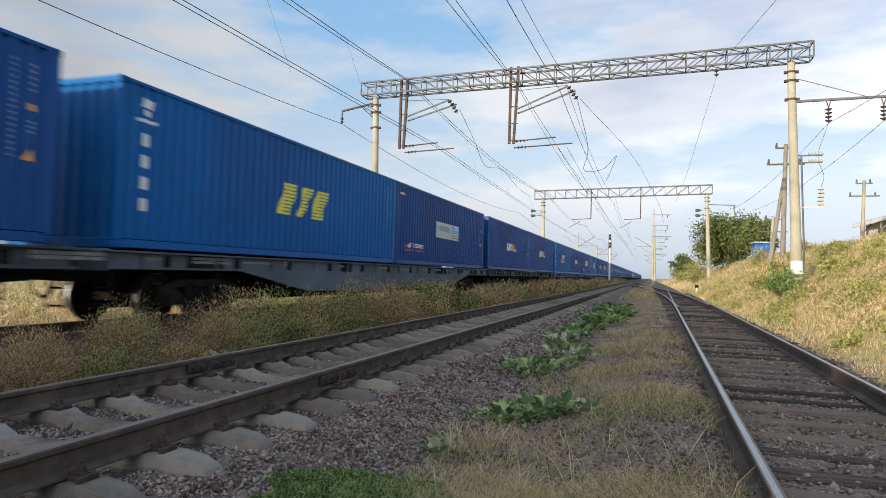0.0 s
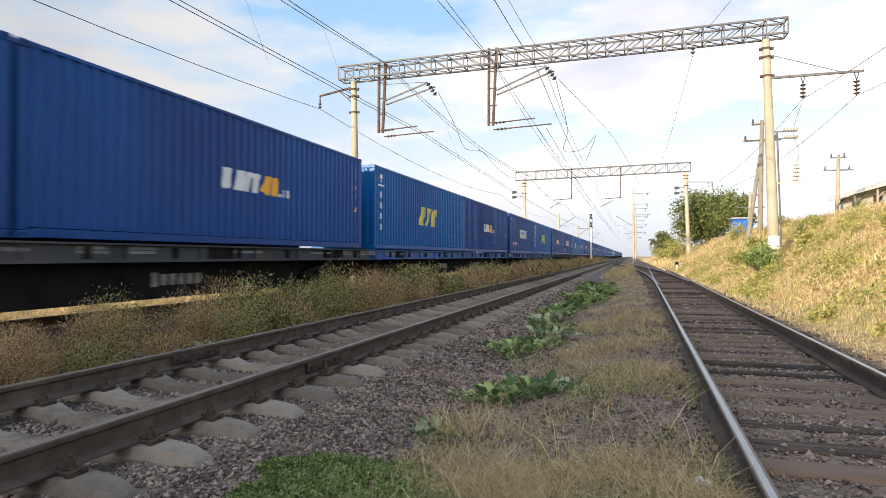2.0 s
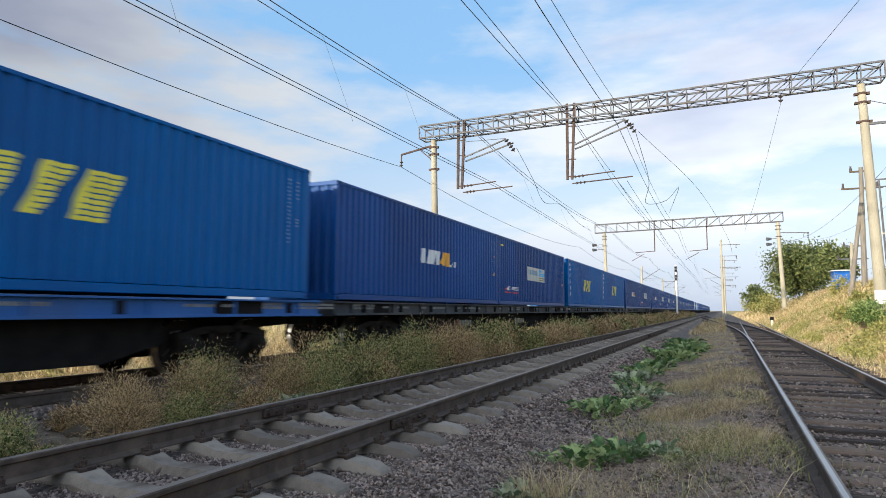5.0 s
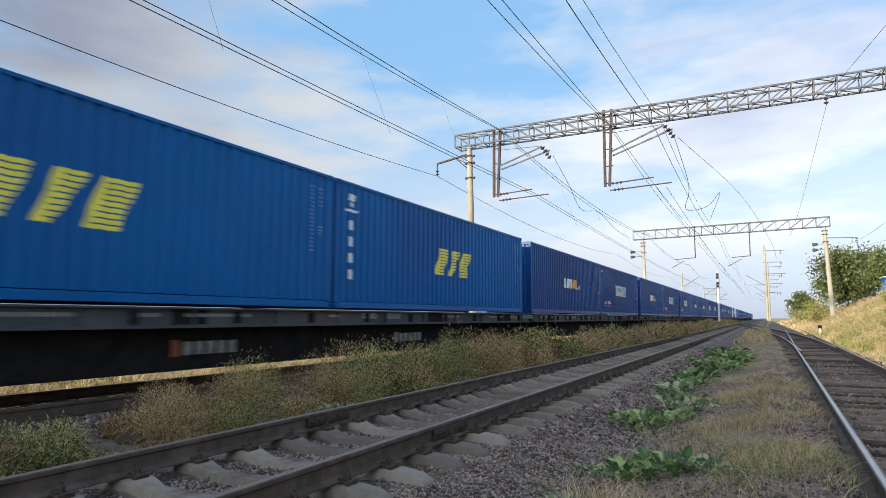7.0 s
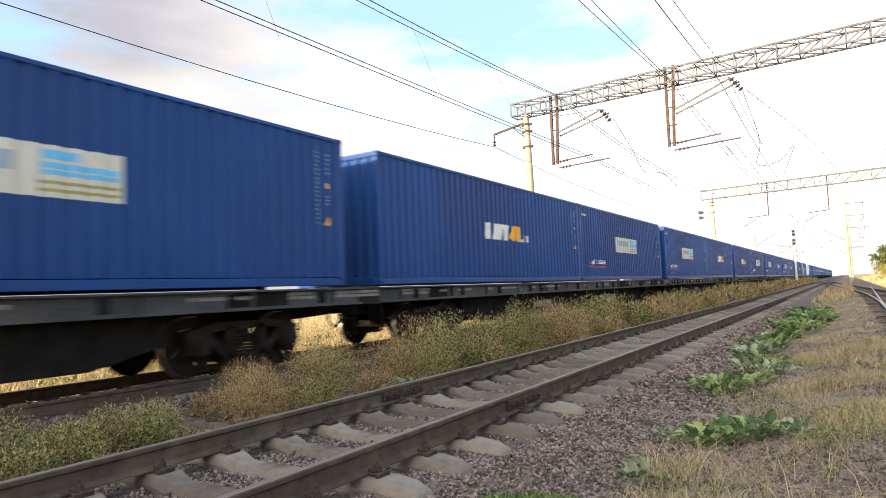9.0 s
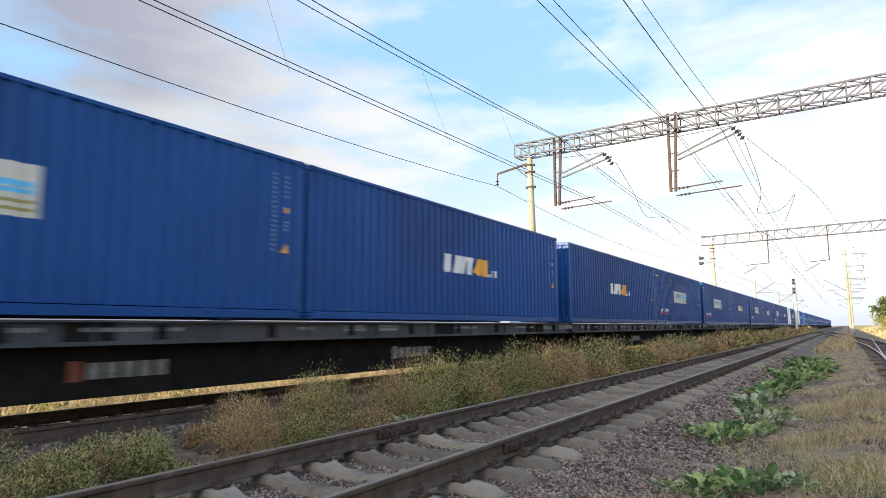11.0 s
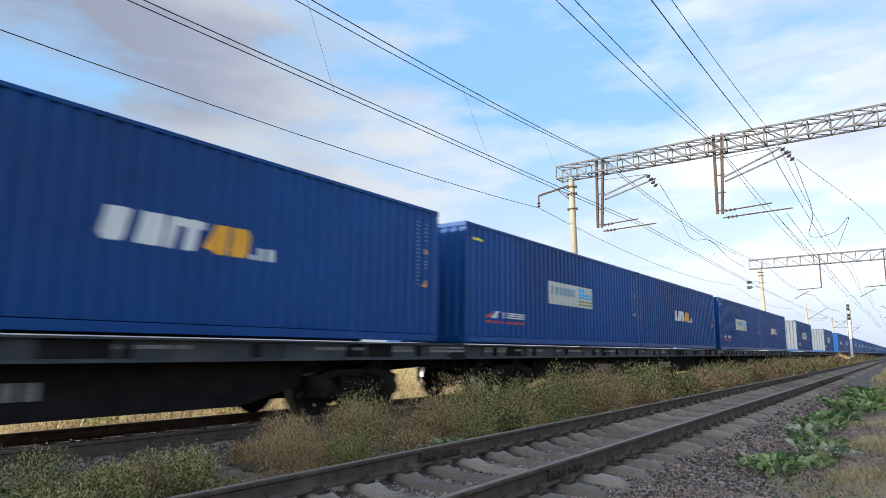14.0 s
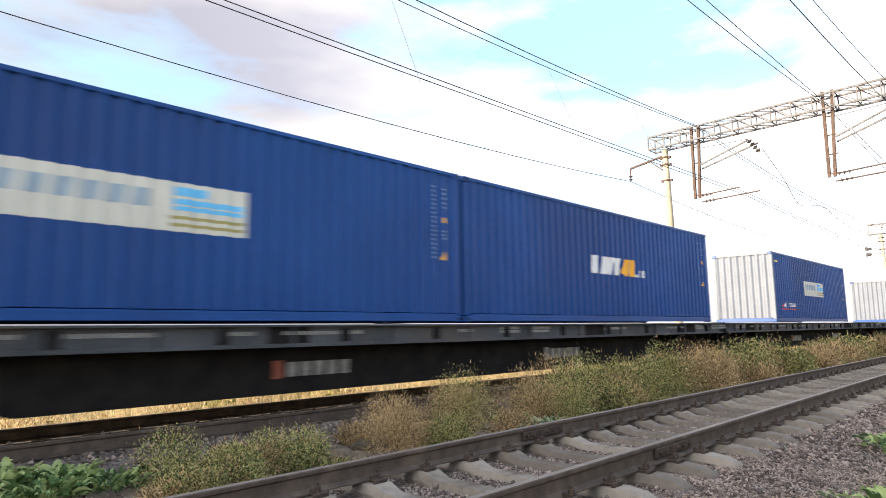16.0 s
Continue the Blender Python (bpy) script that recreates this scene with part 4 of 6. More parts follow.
def truss(g, y, x0, x1, z0, z1, depth, wide, step, cross):
    """A beam of four angle-iron chords with webs; z0, z1: top chord at its ends."""
    def zt(x):
        return z0 + (z1 - z0) * (x - x0) / (x1 - x0)
    beam = tagged(new("beam"), "")
    beam.parent = g
    for s in (-1, 1):
        for d in (0, depth):
            bm = bmesh.new()
            bar(bm, (x0, y + s * wide / 2, zt(x0) - d), (x1, y + s * wide / 2, zt(x1) - d), 0.07, 0.07)
            part("chord", bm, M_STEEL, beam)
    n = int((x1 - x0) / step)
    for i in range(n + 1):
        x = x0 + (x1 - x0) * i / n
        for s in (-1, 1):
            bm = bmesh.new()
            bar(bm, (x, y + s * wide / 2, zt(x) - depth), (x, y + s * wide / 2, zt(x)), 0.045, 0.045)
            part("web_post", bm, M_STEEL, beam)
            if i < n:
                xn = x0 + (x1 - x0) * (i + 1) / n
                bm = bmesh.new()
                up = i < n / 2
                bar(bm, (x, y + s * wide / 2, zt(x) - (0 if up else depth)), (xn, y + s * wide / 2, zt(xn) - (depth if up else 0)), 0.04, 0.04)
                part("web_brace", bm, M_STEEL, beam)
        for d in (0, depth):
            bm = bmesh.new()
            bar(bm, (x, y - wide / 2, zt(x) - d), (x, y + wide / 2, zt(x) - d), 0.035, 0.035)
            part("lacing", bm, M_STEEL, beam)
            if i < n and cross:
                xn = x0 + (x1 - x0) * (i + 1) / n
                bm = bmesh.new()
                bar(bm, (x, y - wide / 2, zt(x) - d), (xn, y + wide / 2, zt(xn) - d), 0.03, 0.03)
                part("lacing", bm, M_STEEL, beam)
    return beam


def post(g, a, b, r0, r1, label):
    bm = bmesh.new()
    rod(bm, a, b, r0, r1, n=18)
    p = part("post", bm, M_POST, g, label, smooth=False)
    a, b = Vector(a), Vector(b)
    for k, h in enumerate((0.4, 0.75, 1.5)):
        c = b + (a - b).normalized() * h
        bm = bmesh.new()
        rod(bm, c - Vector((0, 0, 0.04)), c + Vector((0, 0, 0.04)), r1 + 0.03, n=16)
        for s in (-1, 1):
            block(bm, (c.x + s * (r1 + 0.06) - 0.06, c.y - 0.06, c.z - 0.05), (c.x + s * (r1 + 0.06) + 0.06, c.y + 0.06, c.z + 0.05))
        part("clamp", bm, M_RUST, p, "rusty iron clamp")
    return p


def drop_bracket(g, x, y, ztop, zlow, xarm, zarm):
    """A hanging twin strut from the beam with a sloping cantilever and steady arms."""
    br = tagged(new("drop_bracket"), "rusty hanging bracket with cantilever arms and insulators")
    br.parent = g
    for s in (-1, 1):
        bm = bmesh.new()
        bar(bm, (x + s * 0.17, y, ztop), (x + s * 0.10 - 0.08, y, zlow), 0.105, 0.105)
        part("strut", bm, M_RUST, br)
    for k in range(4):
        z = ztop - (ztop - zlow) * (0.3 + 0.22 * k)
        bm = bmesh.new()
        bar(bm, (x - 0.2, y, z), (x + 0.2, y, z), 0.04, 0.04)
        part("rung", bm, M_RUST, br)
    zr = zlow + (ztop - zlow) * 0.42
    for o in (0.0, 0.16):
        bm = bmesh.new()
        bar(bm, (x + 0.15, y + o, zr + 0.10 - o), (xarm + o * 2.0, y + o, zarm + 0.02 - 1.1 * o), 0.06, 0.06)
        part("cantilever", bm, M_STEEL, br, "sloping steel cantilever")
    bm = bmesh.new()
    rod(bm, (x, y, ztop - 1.1), (xarm, y, zarm + 0.05), 0.012, n=5)
    part("tie_rod", bm, M_WIRE, br)
    for o, zz in ((0.0, 0.10), (0.35, -0.12)):
        bm = bmesh.new()
        rod(bm, (x - 0.05, y + o, zlow + zz), (xarm - 0.5 + o * 2, y + o, zlow + zz + 0.12), 0.028, n=6)
        disc_insulator(bm, (x + 0.1, y + o, zlow + zz + 0.0), (x + 0.6, y + o, zlow + zz + 0.03), 3, 0.075)
        part("steady_arm", bm, M_RUST, br, "horizontal steady arm with insulator")
    bm = bmesh.new()
    disc_insulator(bm, (xarm, y, zarm), (xarm + 0.42, y, zarm - 0.62), 4, 0.12)
    part("insulator", bm, M_INSUL, br, "dark disc insulator string")
    return br


def gantry_front():
    g = tagged(new("gantry"), "steel lattice gantry on two concrete posts above the tracks", "gantry", "gantries over the line")
    y = 27.5
    truss(g, y, -13.46, 5.86, 10.06, 10.42, 0.60, 0.72, 0.75, True)
    post(g, (-12.62, y, -0.8), (-12.83, y, 9.42), 0.20, 0.135, "pale round concrete post")
    p = post(g, (5.42, y, 0.4), (5.13, y, 9.75), 0.215, 0.14, "pale round concrete post with a white band at its foot")
    bm = bmesh.new()
    rod(bm, (5.395, y, 1.35), (5.385, y, 1.85), 0.224, 0.219, n=18)
    part("painted_band", bm, M_WHITE, p, "whitewashed band")
    bm = bmesh.new()
    rod(bm, (5.66, y, 1.4), (5.52, y, 6.0), 0.035, n=8)
    part("conduit", bm, M_STEEL, p)
    drop_bracket(g, -11.35, y, 10.25, 6.86, -9.1, 9.05)
    drop_bracket(g, -6.02, y, 10.40, 6.90, -3.62, 9.35)
    # feeder arm on the left post
    bm = bmesh.new()
    bar(bm, (-12.85, y, 9.14), (-14.62, y, 8.83), 0.08, 0.08)
    bar(bm, (-12.8, y, 8.3), (-13.6, y, 9.0), 0.04, 0.04)
    bar(bm, (-14.62, y, 8.86), (-14.62, y, 8.35), 0.05, 0.05)
    part("feeder_arm", bm, M_RUST, g)
    bm = bmesh.new()
    disc_insulator(bm, (-14.62, y, 8.5), (-14.62, y, 8.2), 2, 0.1)
    part("insulator", bm, M_INSUL, g)
    # long arm over the embankment with hanging insulator strings
    bm = bmesh.new()
    bar(bm, (5.15, y, 8.16), (8.55, y, 8.19), 0.09, 0.09)
    rod(bm, (5.4, y, 9.05), (7.7, y, 8.24), 0.015, n=5)
    part("cross_arm", bm, M_STEEL, g, "long dark steel cross arm")
    for x in (6.45, 8.3):
        bm = bmesh.new()
        bar(bm, (x - 0.08, y, 8.15), (x, y, 7.85), 0.03, 0.03)
        bar(bm, (x + 0.08, y, 8.15), (x, y, 7.85), 0.03, 0.03)
        disc_insulator(bm, (x, y, 7.85), (x, y, 7.25), 4, 0.13)
        part("insulator", bm, M_INSUL, g, "hanging dark insulator string")
    # switch gear and small insulator brackets on the right post
    for z in (6.0, 5.72):
        bm = bmesh.new()
        bar(bm, (5.3, y, z), (6.25, y, z), 0.05, 0.05)
        lb = part("line_bracket", bm, M_STEEL, g)
        bm = bmesh.new()
        disc_insulator(bm, (5.75, y, z + 0.06), (6.3, y, z + 0.06), 5, 0.08)
        part("insulator", bm, M_PORCELAIN, lb, "row of pale porcelain insulators")
    bm = bmesh.new()
    bar(bm, (5.4, y, 3.95), (6.45, y, 3.98), 0.06, 0.06)
    disc_insulator(bm, (6.2, y, 4.0), (6.2, y, 4.75), 5, 0.13)
    part("disconnector", bm, M_PORCELAIN, g, "pale upright insulator on a bracket")
    bm = bmesh.new()
    disc_insulator(bm, (2.4, y, 9.66), (2.4, y, 9.35), 2, 0.1)
    part("insulator", bm, M_INSUL, g)


def gantry_far():
    g = tagged(new("gantry"), "thin steel lattice gantry farther along the line", "gantry", "gantries over the line")
    y = 72
    truss(g, y, -12.83, 6.06, 10.68, 11.08, 0.95, 0.6, 1.15, False)
    post(g, (-11.6, y, -0.8), (-11.83, y, 9.75), 0.21, 0.15, "pale concrete post")
    post(g, (5.85, y, 1.2), (5.55, y, 10.1), 0.23, 0.16, "pale concrete post")
    for x, xa in ((-6.45, -8.5), (-1.15, -2.9)):
        bm = bmesh.new()
        bar(bm, (x, y, 10.9), (x, y, 7.45), 0.10, 0.10)
        bar(bm, (x, y, 7.5), (xa, y, 7.38), 0.07, 0.07)
        bar(bm, (xa + 0.9, y, 7.2), (xa - 0.4, y + 0.3, 6.5), 0.05, 0.05)
        part("drop_bracket", bm, M_RUST, g)
    bm = bmesh.new()
    bar(bm, (5.5, y, 9.0), (8.3, y, 8.9), 0.08, 0.08)
    disc_insulator(bm, (8.2, y, 8.9), (8.2, y, 8.3), 3, 0.14)
    part("cross_arm", bm, M_STEEL, g)
    for x in (-13.0, 4.6):
        bm = bmesh.new()
        for k in range(2):
            rod(bm, (x + 0.3, y, 8.4 - 0.55 * k), (x - 0.1, y - 0.25, 8.35 - 0.55 * k), 0.11, 0.19, n=10)
            bar(bm, (x + 0.4, y, 8.4 - 0.55 * k), (x + (1.2 if x < 0 else 1.0), y, 8.4 - 0.55 * k), 0.05, 0.05)
        part("floodlight", bm, M_STEEL, g, "pair of grey horn floodlights")
    return g


def wire_path(pts, r, name="wire", label="", n=4):
    cu = bpy.data.curves.new(name, "CURVE")
    cu.dimensions, cu.bevel_depth, cu.bevel_resolution = "3D", r, 1
    sp = cu.splines.new("POLY")
    sp.points.add(len(pts) - 1)
    for p, q in zip(sp.points, pts):
        p.co = (*q, 1)
    cu.materials.append(M_WIRE)
    ob = new(name, cu)
    return tagged(ob, label or "thin dark overhead wire", "overhead wire")


def flowing(pts, n=6):
    """More points on a smooth curve through a few."""
    p = [Vector(q) for q in pts]
    p = [p[0] * 2 - p[1]] + p + [p[-1] * 2 - p[-2]]
    out = []
    for a, b, c, d in zip(p, p[1:], p[2:], p[3:]):
        for i in range(n):
            u = i / n
            out.append(0.5 * (2 * b + (c - a) * u + (2 * a - 5 * b + 4 * c - d) * u * u + (3 * b - a - 3 * c + d) * u ** 3))
    return out + [p[-2]]


def sag(a, b, s, n=14):
    a, b = Vector(a), Vector(b)
    return [a.lerp(b, i / n) - Vector((0, 0, 4 * s * (i / n) * (1 - i / n))) for i in range(n + 1)]


def chain(pts, s, r, name, label):
    out = []
    for a, b in zip(pts, pts[1:]):
        out += sag(a, b, s)[(1 if out else 0):]
    return wire_path(out, r, name, label), out


GY = (-17.0, 27.5, 72.0, 116.0, 160.0, 205.0, 250.0)


def overhead():
    # contact and carrier wires of both tracks
    for o in (-0.02, 0.05):
        chain([(-9.75 + o * 3 + (0.25 if i % 2 else -0.2), y, 6.55 + 0.25 * (i == 1)) for i, y in enumerate(GY)], 0.10, 0.010, "contact_wire", "dark contact wire over the train's track")
    chain([(-11.40, y, 10.25) for y in GY], 0.90, 0.012, "carrier_wire", "sagging dark carrier wire")
    chain([(-11.25, y, 10.2) for y in GY], 0.72, 0.014, "carrier_wire", "sagging dark carrier wire")
    for o in (-0.04, 0.06):
        chain([(-4.05 + o * 4 + (0.2 if i % 2 else -0.2), y, 6.65) for i, y in enumerate(GY) if y > 20], 0.12, 0.010, "contact_wire", "dark contact wire over the near track")
    chain([(-6.05, y, 9.8) for y in GY], 0.8, 0.012, "carrier_wire", "sagging dark carrier wire")
    chain([(-5.88, y, 9.62) for y in GY], 0.32, 0.012, "carrier_wire", "sagging dark carrier wire")
    chain([(-4.0, y, 9.25) for y in GY], 0.76, 0.014, "carrier_wire", "slack dark carrier wire")
    chain([(-3.9, y, 10.0) for y in GY], 1.02, 0.010, "carrier_wire", "thin dark carrier wire")
    chain([(-14.62, y, 8.2) for y in GY], 0.75, 0.012, "feeder_wire", "thin dark feeder wire on the far side")
    for y in (1.5, 8.5, 15.0, 20.5, 36, 45, 55, 63):
        k = (y + 17) % 44.5 / 44.5
        zt = 10.2 - 4 * 0.8 * k * (1 - k)
        wire_path([(-11.3, y, zt), (-10.9, y + 0.05, (zt + 6.5) * 0.58), (-9.75, y, 6.5)], 0.004, "dropper_wire", "thin dropper between carrier and contact wire")
    # jumper loops after the gantry
    wire_path(flowing([(-8.6, 27.6, 8.6), (-8.5, 30, 7.6), (-8.7, 33, 6.9), (-8.9, 38, 7.5), (-9.1, 44, 7.2), (-9.3, 50, 7.3)]), 0.012, "jumper_wire", "slack dark jumper wire")
    wire_path(flowing([(-3.2, 27.6, 8.7), (-2.9, 29.5, 7.0), (-3.2, 31, 6.2), (-2.4, 33, 6.6), (-1.9, 35, 7.6), (-2.6, 38, 6.7)]), 0.012, "jumper_wire", "slack dark jumper wire")
    wire_path(flowing([(-3.1, 27.6, 8.8), (-1.0, 40, 8.2), (0.6, 55, 7.0), (1.2, 70, 6.9)]), 0.010, "jumper_wire", "thin dark stay wire")
    wire_path(flowing([(2.4, 27.5, 9.35), (1.6, 32, 6.3), (1.2, 36, 5.2)]), 0.006, "stay_wire", "thin wire hanging from the beam")
    wire_path(flowing([(2.4, 27.5, 9.7), (5.6, 8.0, 9.6), (8.0, -8, 9.6)]), 0.008, "stay_wire", "thin wire to the beam")
    for x in (6.45, 8.3):
        chain([(x + 0.2, -17, 7.6), (x, 27.5, 7.25), (x - 0.4, 72, 8.2)], 1.1, 0.009, "line_wire", "thin dark line wire")
    wire_path(flowing([(6.45, 27.5, 7.25), (6.1, 27.5, 6.0), (6.3, 27.5, 5.2), (6.2, 27.5, 4.7)]), 0.008, "jumper_wire", "thin jumper on the post")


def far_mast(x, y, h, side, arms):
    g = tagged(new("catenary_mast"), "slender pale catenary mast with cross arms", "mast", "masts along the line")
    base = float(ground_z(x, y)) - 0.3
    bm = bmesh.new()
    rod(bm, (x, y, base), (x, y, h), 0.21, 0.14, n=12)
    part("post", bm, M_POST, g)
    bm = bmesh.new()
    bar(bm, (x, y, 6.3), (x + side * 3.0, y, 8.2), 0.09, 0.09)
    part("cantilever", bm, M_STEEL, g)
    bm = bmesh.new()
    bar(bm, (x, y, 6.6), (x + side * 2.8, y, 6.5), 0.06, 0.06)
    part("steady_arm", bm, M_STEEL, g)
    for k in range(arms):
        bm = bmesh.new()
        z = h - 0.9 - 1.9 * k
        bar(bm, (x - 0.3, y, z), (x + (2.4 if k % 2 else 2.9), y, z), 0.1, 0.1)
        disc_insulator(bm, (x + 2.3, y, z), (x + 2.3, y, z - 0.6), 3, 0.14)
        part("cross_arm", bm, M_STEEL, g)


def signal_mast():
    g = tagged(new("railway_signal"), "pale signal mast with grey two-lamp heads", "signal", "")
    x, y = -6.7, 112
    bm = bmesh.new()
    rod(bm, (x, y, -0.6), (x, y, 8.6), 0.16, 0.12, n=12)
    part("post", bm, M_WHITE, g)
    for z in (7.9, 6.5):
        bm = bmesh.new()
        block(bm, (x - 0.21, y - 0.40, z - 0.48), (x + 0.21, y - 0.17, z + 0.48), 0.06)
        h = part("signal_head", bm, M_STEEL, g)
        for k in (-0.25, 0.25):
            bm = bmesh.new()
            rod(bm, (x, y - 0.55, z + k), (x, y - 0.38, z + k), 0.13, n=12)
            part("hood", bm, M_UNDER, h)
    bm = bmesh.new()
    for s in (-0.25, 0.25):
        bar(bm, (x + s, y + 0.3, -0.5), (x + s, y + 0.3, 7.6), 0.04, 0.04)
    for k in range(20):
        bar(bm, (x - 0.25, y + 0.3, 0.2 + 0.38 * k), (x + 0.25, y + 0.3, 0.2 + 0.38 * k), 0.03, 0.03)
    part("ladder", bm, M_STEEL, g)


def timber_pole(x, y, h, twin):
    g = tagged(new("utility_pole"), "leaning timber utility pole with cross arms and insulators" if twin else "pale concrete utility pole with insulators", "utility pole")
    b = float(ground_z(x, y)) - 0.3
    bm = bmesh.new()
    rod(bm, (x, y, b), (x + 0.15, y, h), 0.17, 0.12, n=10)
    part("post", bm, M_TIMBER if twin else M_POST, g)
    if twin:
        bm = bmesh.new()
        rod(bm, (x - 0.75, y, b), (x + 0.05, y, h - 2.2), 0.15, 0.10, n=10)
        part("stay_post", bm, M_TIMBER, g)
    for z, w in ((h - 0.25, 0.6), (h - 1.3, 1.1)):
        bm = bmesh.new()
        bar(bm, (x + 0.15 - w, y, z), (x + 0.15 + w, y, z), 0.1, 0.1)
        part("cross_arm", bm, M_BARK if twin else M_STEEL, g)
        for s in (-1, 0.8):
            bm = bmesh.new()
            rod(bm, (x + 0.15 + s * w * 0.9, y, z + 0.05), (x + 0.15 + s * w * 0.9, y, z + 0.35), 0.08, 0.05, n=8)
            part("insulator", bm, M_INSUL, g)


gantry_front()
gantry_far()
overhead()
for x, y, h, s, a in ((-12.6, 116, 8.8, 1, 0), (0.35, 116, 13.0, -1, 3), (-12.6, 160, 8.8, 1, 1), (1.0, 160, 13.5, -1, 4), (-12.6, 205, 9, 1, 1), (1.2, 205, 13, -1, 3), (1.2, 255, 13, -1, 3)):
    far_mast(x, y, h, s, a)
signal_mast()
timber_pole(7.98, 45, 9.9, True)
timber_pole(16.5, 60, 9.6, False)
timber_pole(9.75, 60, 6.6, False)


# ---------------------------------------------------------------- buildings on the bank
def blue_shed():
    g = tagged(new("shed"), "small bright blue metal shed on the embankment", "shed")
    x, y = 9.5, 62
    z = float(ground_z(x, y))
    bm = bmesh.new()
    block(bm, (x - 0.8, y - 0.8, z - 0.3), (x + 0.8, y + 0.8, 4.4), 0.03)
    part("wall", bm, M_BLUESHED, g)
    bm = bmesh.new()
    block(bm, (x - 0.95, y - 0.95, 4.4), (x + 0.95, y + 0.95, 4.5), 0.02)
    part("roof", bm, M_WHITE, g, "pale flat roof")
    bm = bmesh.new()
    block(bm, (x - 0.35, y - 0.83, z + 0.1), (x + 0.35, y - 0.802, 4.2), 0.01)
    part("door", bm, M_BLUESHED, g)


def hill_building():
    g = tagged(new("building"), "long pale plastered shed with a low sheet roof behind the bank", "building")
    x0, x1, y0, y1 = 17.6, 27.0, 37.0, 63.0
    z0, ze = 2.7, 6.25
    bm = bmesh.new()
    block(bm, (x0, y0, z0), (x1, y1, ze - 0.12))
    part("wall", bm, M_PLASTER, g)
    bm = bmesh.new()
    ring = [(x0 - 0.8, ze), ((x0 + x1) / 2, ze + 0.9), (x1 + 0.6, ze), (x1 + 0.6, ze - 0.10), ((x0 + x1) / 2, ze + 0.76), (x0 - 0.8, ze - 0.10)]
    a = [bm.verts.new((x, y0 - 0.8, z)) for x, z in ring]
    b = [bm.verts.new((x, y1 + 0.8, z)) for x, z in ring]
    for i in range(6):
        bm.faces.new((a[i], a[(i + 1) % 6], b[(i + 1) % 6], b[i]))
    for r in (a, b):
        bm.faces.new((r[0], r[1], r[4], r[5]))
        bm.faces.new((r[1], r[2], r[3], r[4]))
    bmesh.ops.recalc_face_normals(bm, faces=bm.faces)
    part("roof", bm, M_SLATE, g, "low brownish sheet roof")
    bm = bmesh.new()
    block(bm, (x0 - 0.86, y0 - 0.8, ze - 0.32), (x0 - 0.802, y1 + 0.8, ze - 0.04))
    part("fascia", bm, M_WHITE, g, "pale eaves board")
    for k in range(6):
        y = y0 + 0.6 + 4.8 * k
        bm = bmesh.new()
        bar(bm, (x0 - 0.7, y, z0), (x0 - 0.7, y, ze - 0.1), 0.14, 0.14)
        bar(bm, (x0 - 0.7, y, ze - 1.0), (x0, y, ze - 0.15), 0.08, 0.08)
        part("eaves_post", bm, M_SLATE, g)
        if k < 5:
            bm = bmesh.new()
            block(bm, (x0 - 0.04, y + 1.2, z0 + 0.8), (x0 - 0.004, y + 2.9, ze - 0.6))
            w = part("window", bm, M_GLASSDARK, g)
            bm = bmesh.new()
            bar(bm, (x0 - 0.06, y + 1.1, z0 + 0.77), (x0 - 0.06, y + 3.0, z0 + 0.77), 0.08, 0.1)
            part("sill", bm, M_WHITE, w)


def turnout_marker():
    g = tagged(new("turnout_marker"), "small black and white turnout lever stand", "marker")
    x, y = 3.35, 52
    z = float(ground_z(x, y))
    bm = bmesh.new()
    rod(bm, (x, y, z - 0.1), (x, y, z + 0.7), 0.06, n=8)
    part("stand", bm, M_WHITE, g)
    bm = bmesh.new()
    block(bm, (x - 0.13, y - 0.06, z + 0.5), (x + 0.13, y + 0.06, z + 0.75), 0.03)
    part("target", bm, M_UNDER, g, "dark target plate")


turnout_marker()
blue_shed()
hill_building()


# ---------------------------------------------------------------- ballast stones
def patchy(x, y, s, seed, lo):
    return wobble(x, y, s, seed) > lo


def stones(xr, yr, n, size, keep, seed):
    r = np.random.default_rng(seed)
    x, y = r.uniform(*xr, n), r.uniform(*yr, n)
    ok = keep(x, y)
    x, y = x[ok], y[ok]
    n = len(x)
    s = size * r.lognormal(0, 0.28, n)
    z = ground_z(x, y) + s * r.uniform(-0.2, 0.45, n)
    # broken six-cornered lumps
    base = np.array([(1, 0, 0), (0, 1, 0), (-1, 0, 0), (0, -1, 0), (0, 0, 1), (0, 0, -1)], float) * 0.62
    v = base[None] * r.uniform(0.6, 1.25, (n, 6, 1)) + r.normal(0, 0.15, (n, 6, 3))
    a, b = r.uniform(0, 2 * np.pi, n), r.uniform(0, 2 * np.pi, n)
    ca, sa, cb, sb = np.cos(a), np.sin(a), np.cos(b), np.sin(b)
    x1 = v[..., 0] * ca[:, None] - v[..., 1] * sa[:, None]
    y1 = v[..., 0] * sa[:, None] + v[..., 1] * ca[:, None]
    y2 = y1 * cb[:, None] - v[..., 2] * sb[:, None]
    z2 = y1 * sb[:, None] + v[..., 2] * cb[:, None]
    v = np.stack([x1 * s[:, None] + x[:, None], y2 * s[:, None] + y[:, None], z2 * 0.8 * s[:, None] + z[:, None]], 2).reshape(-1, 3)
    q = np.array([(i, (i + 1) % 4, 4) for i in range(4)] + [((i + 1) % 4, i, 5) for i in range(4)])
    return v, (np.arange(n)[:, None, None] * 6 + q[None]).reshape(-1, 3)


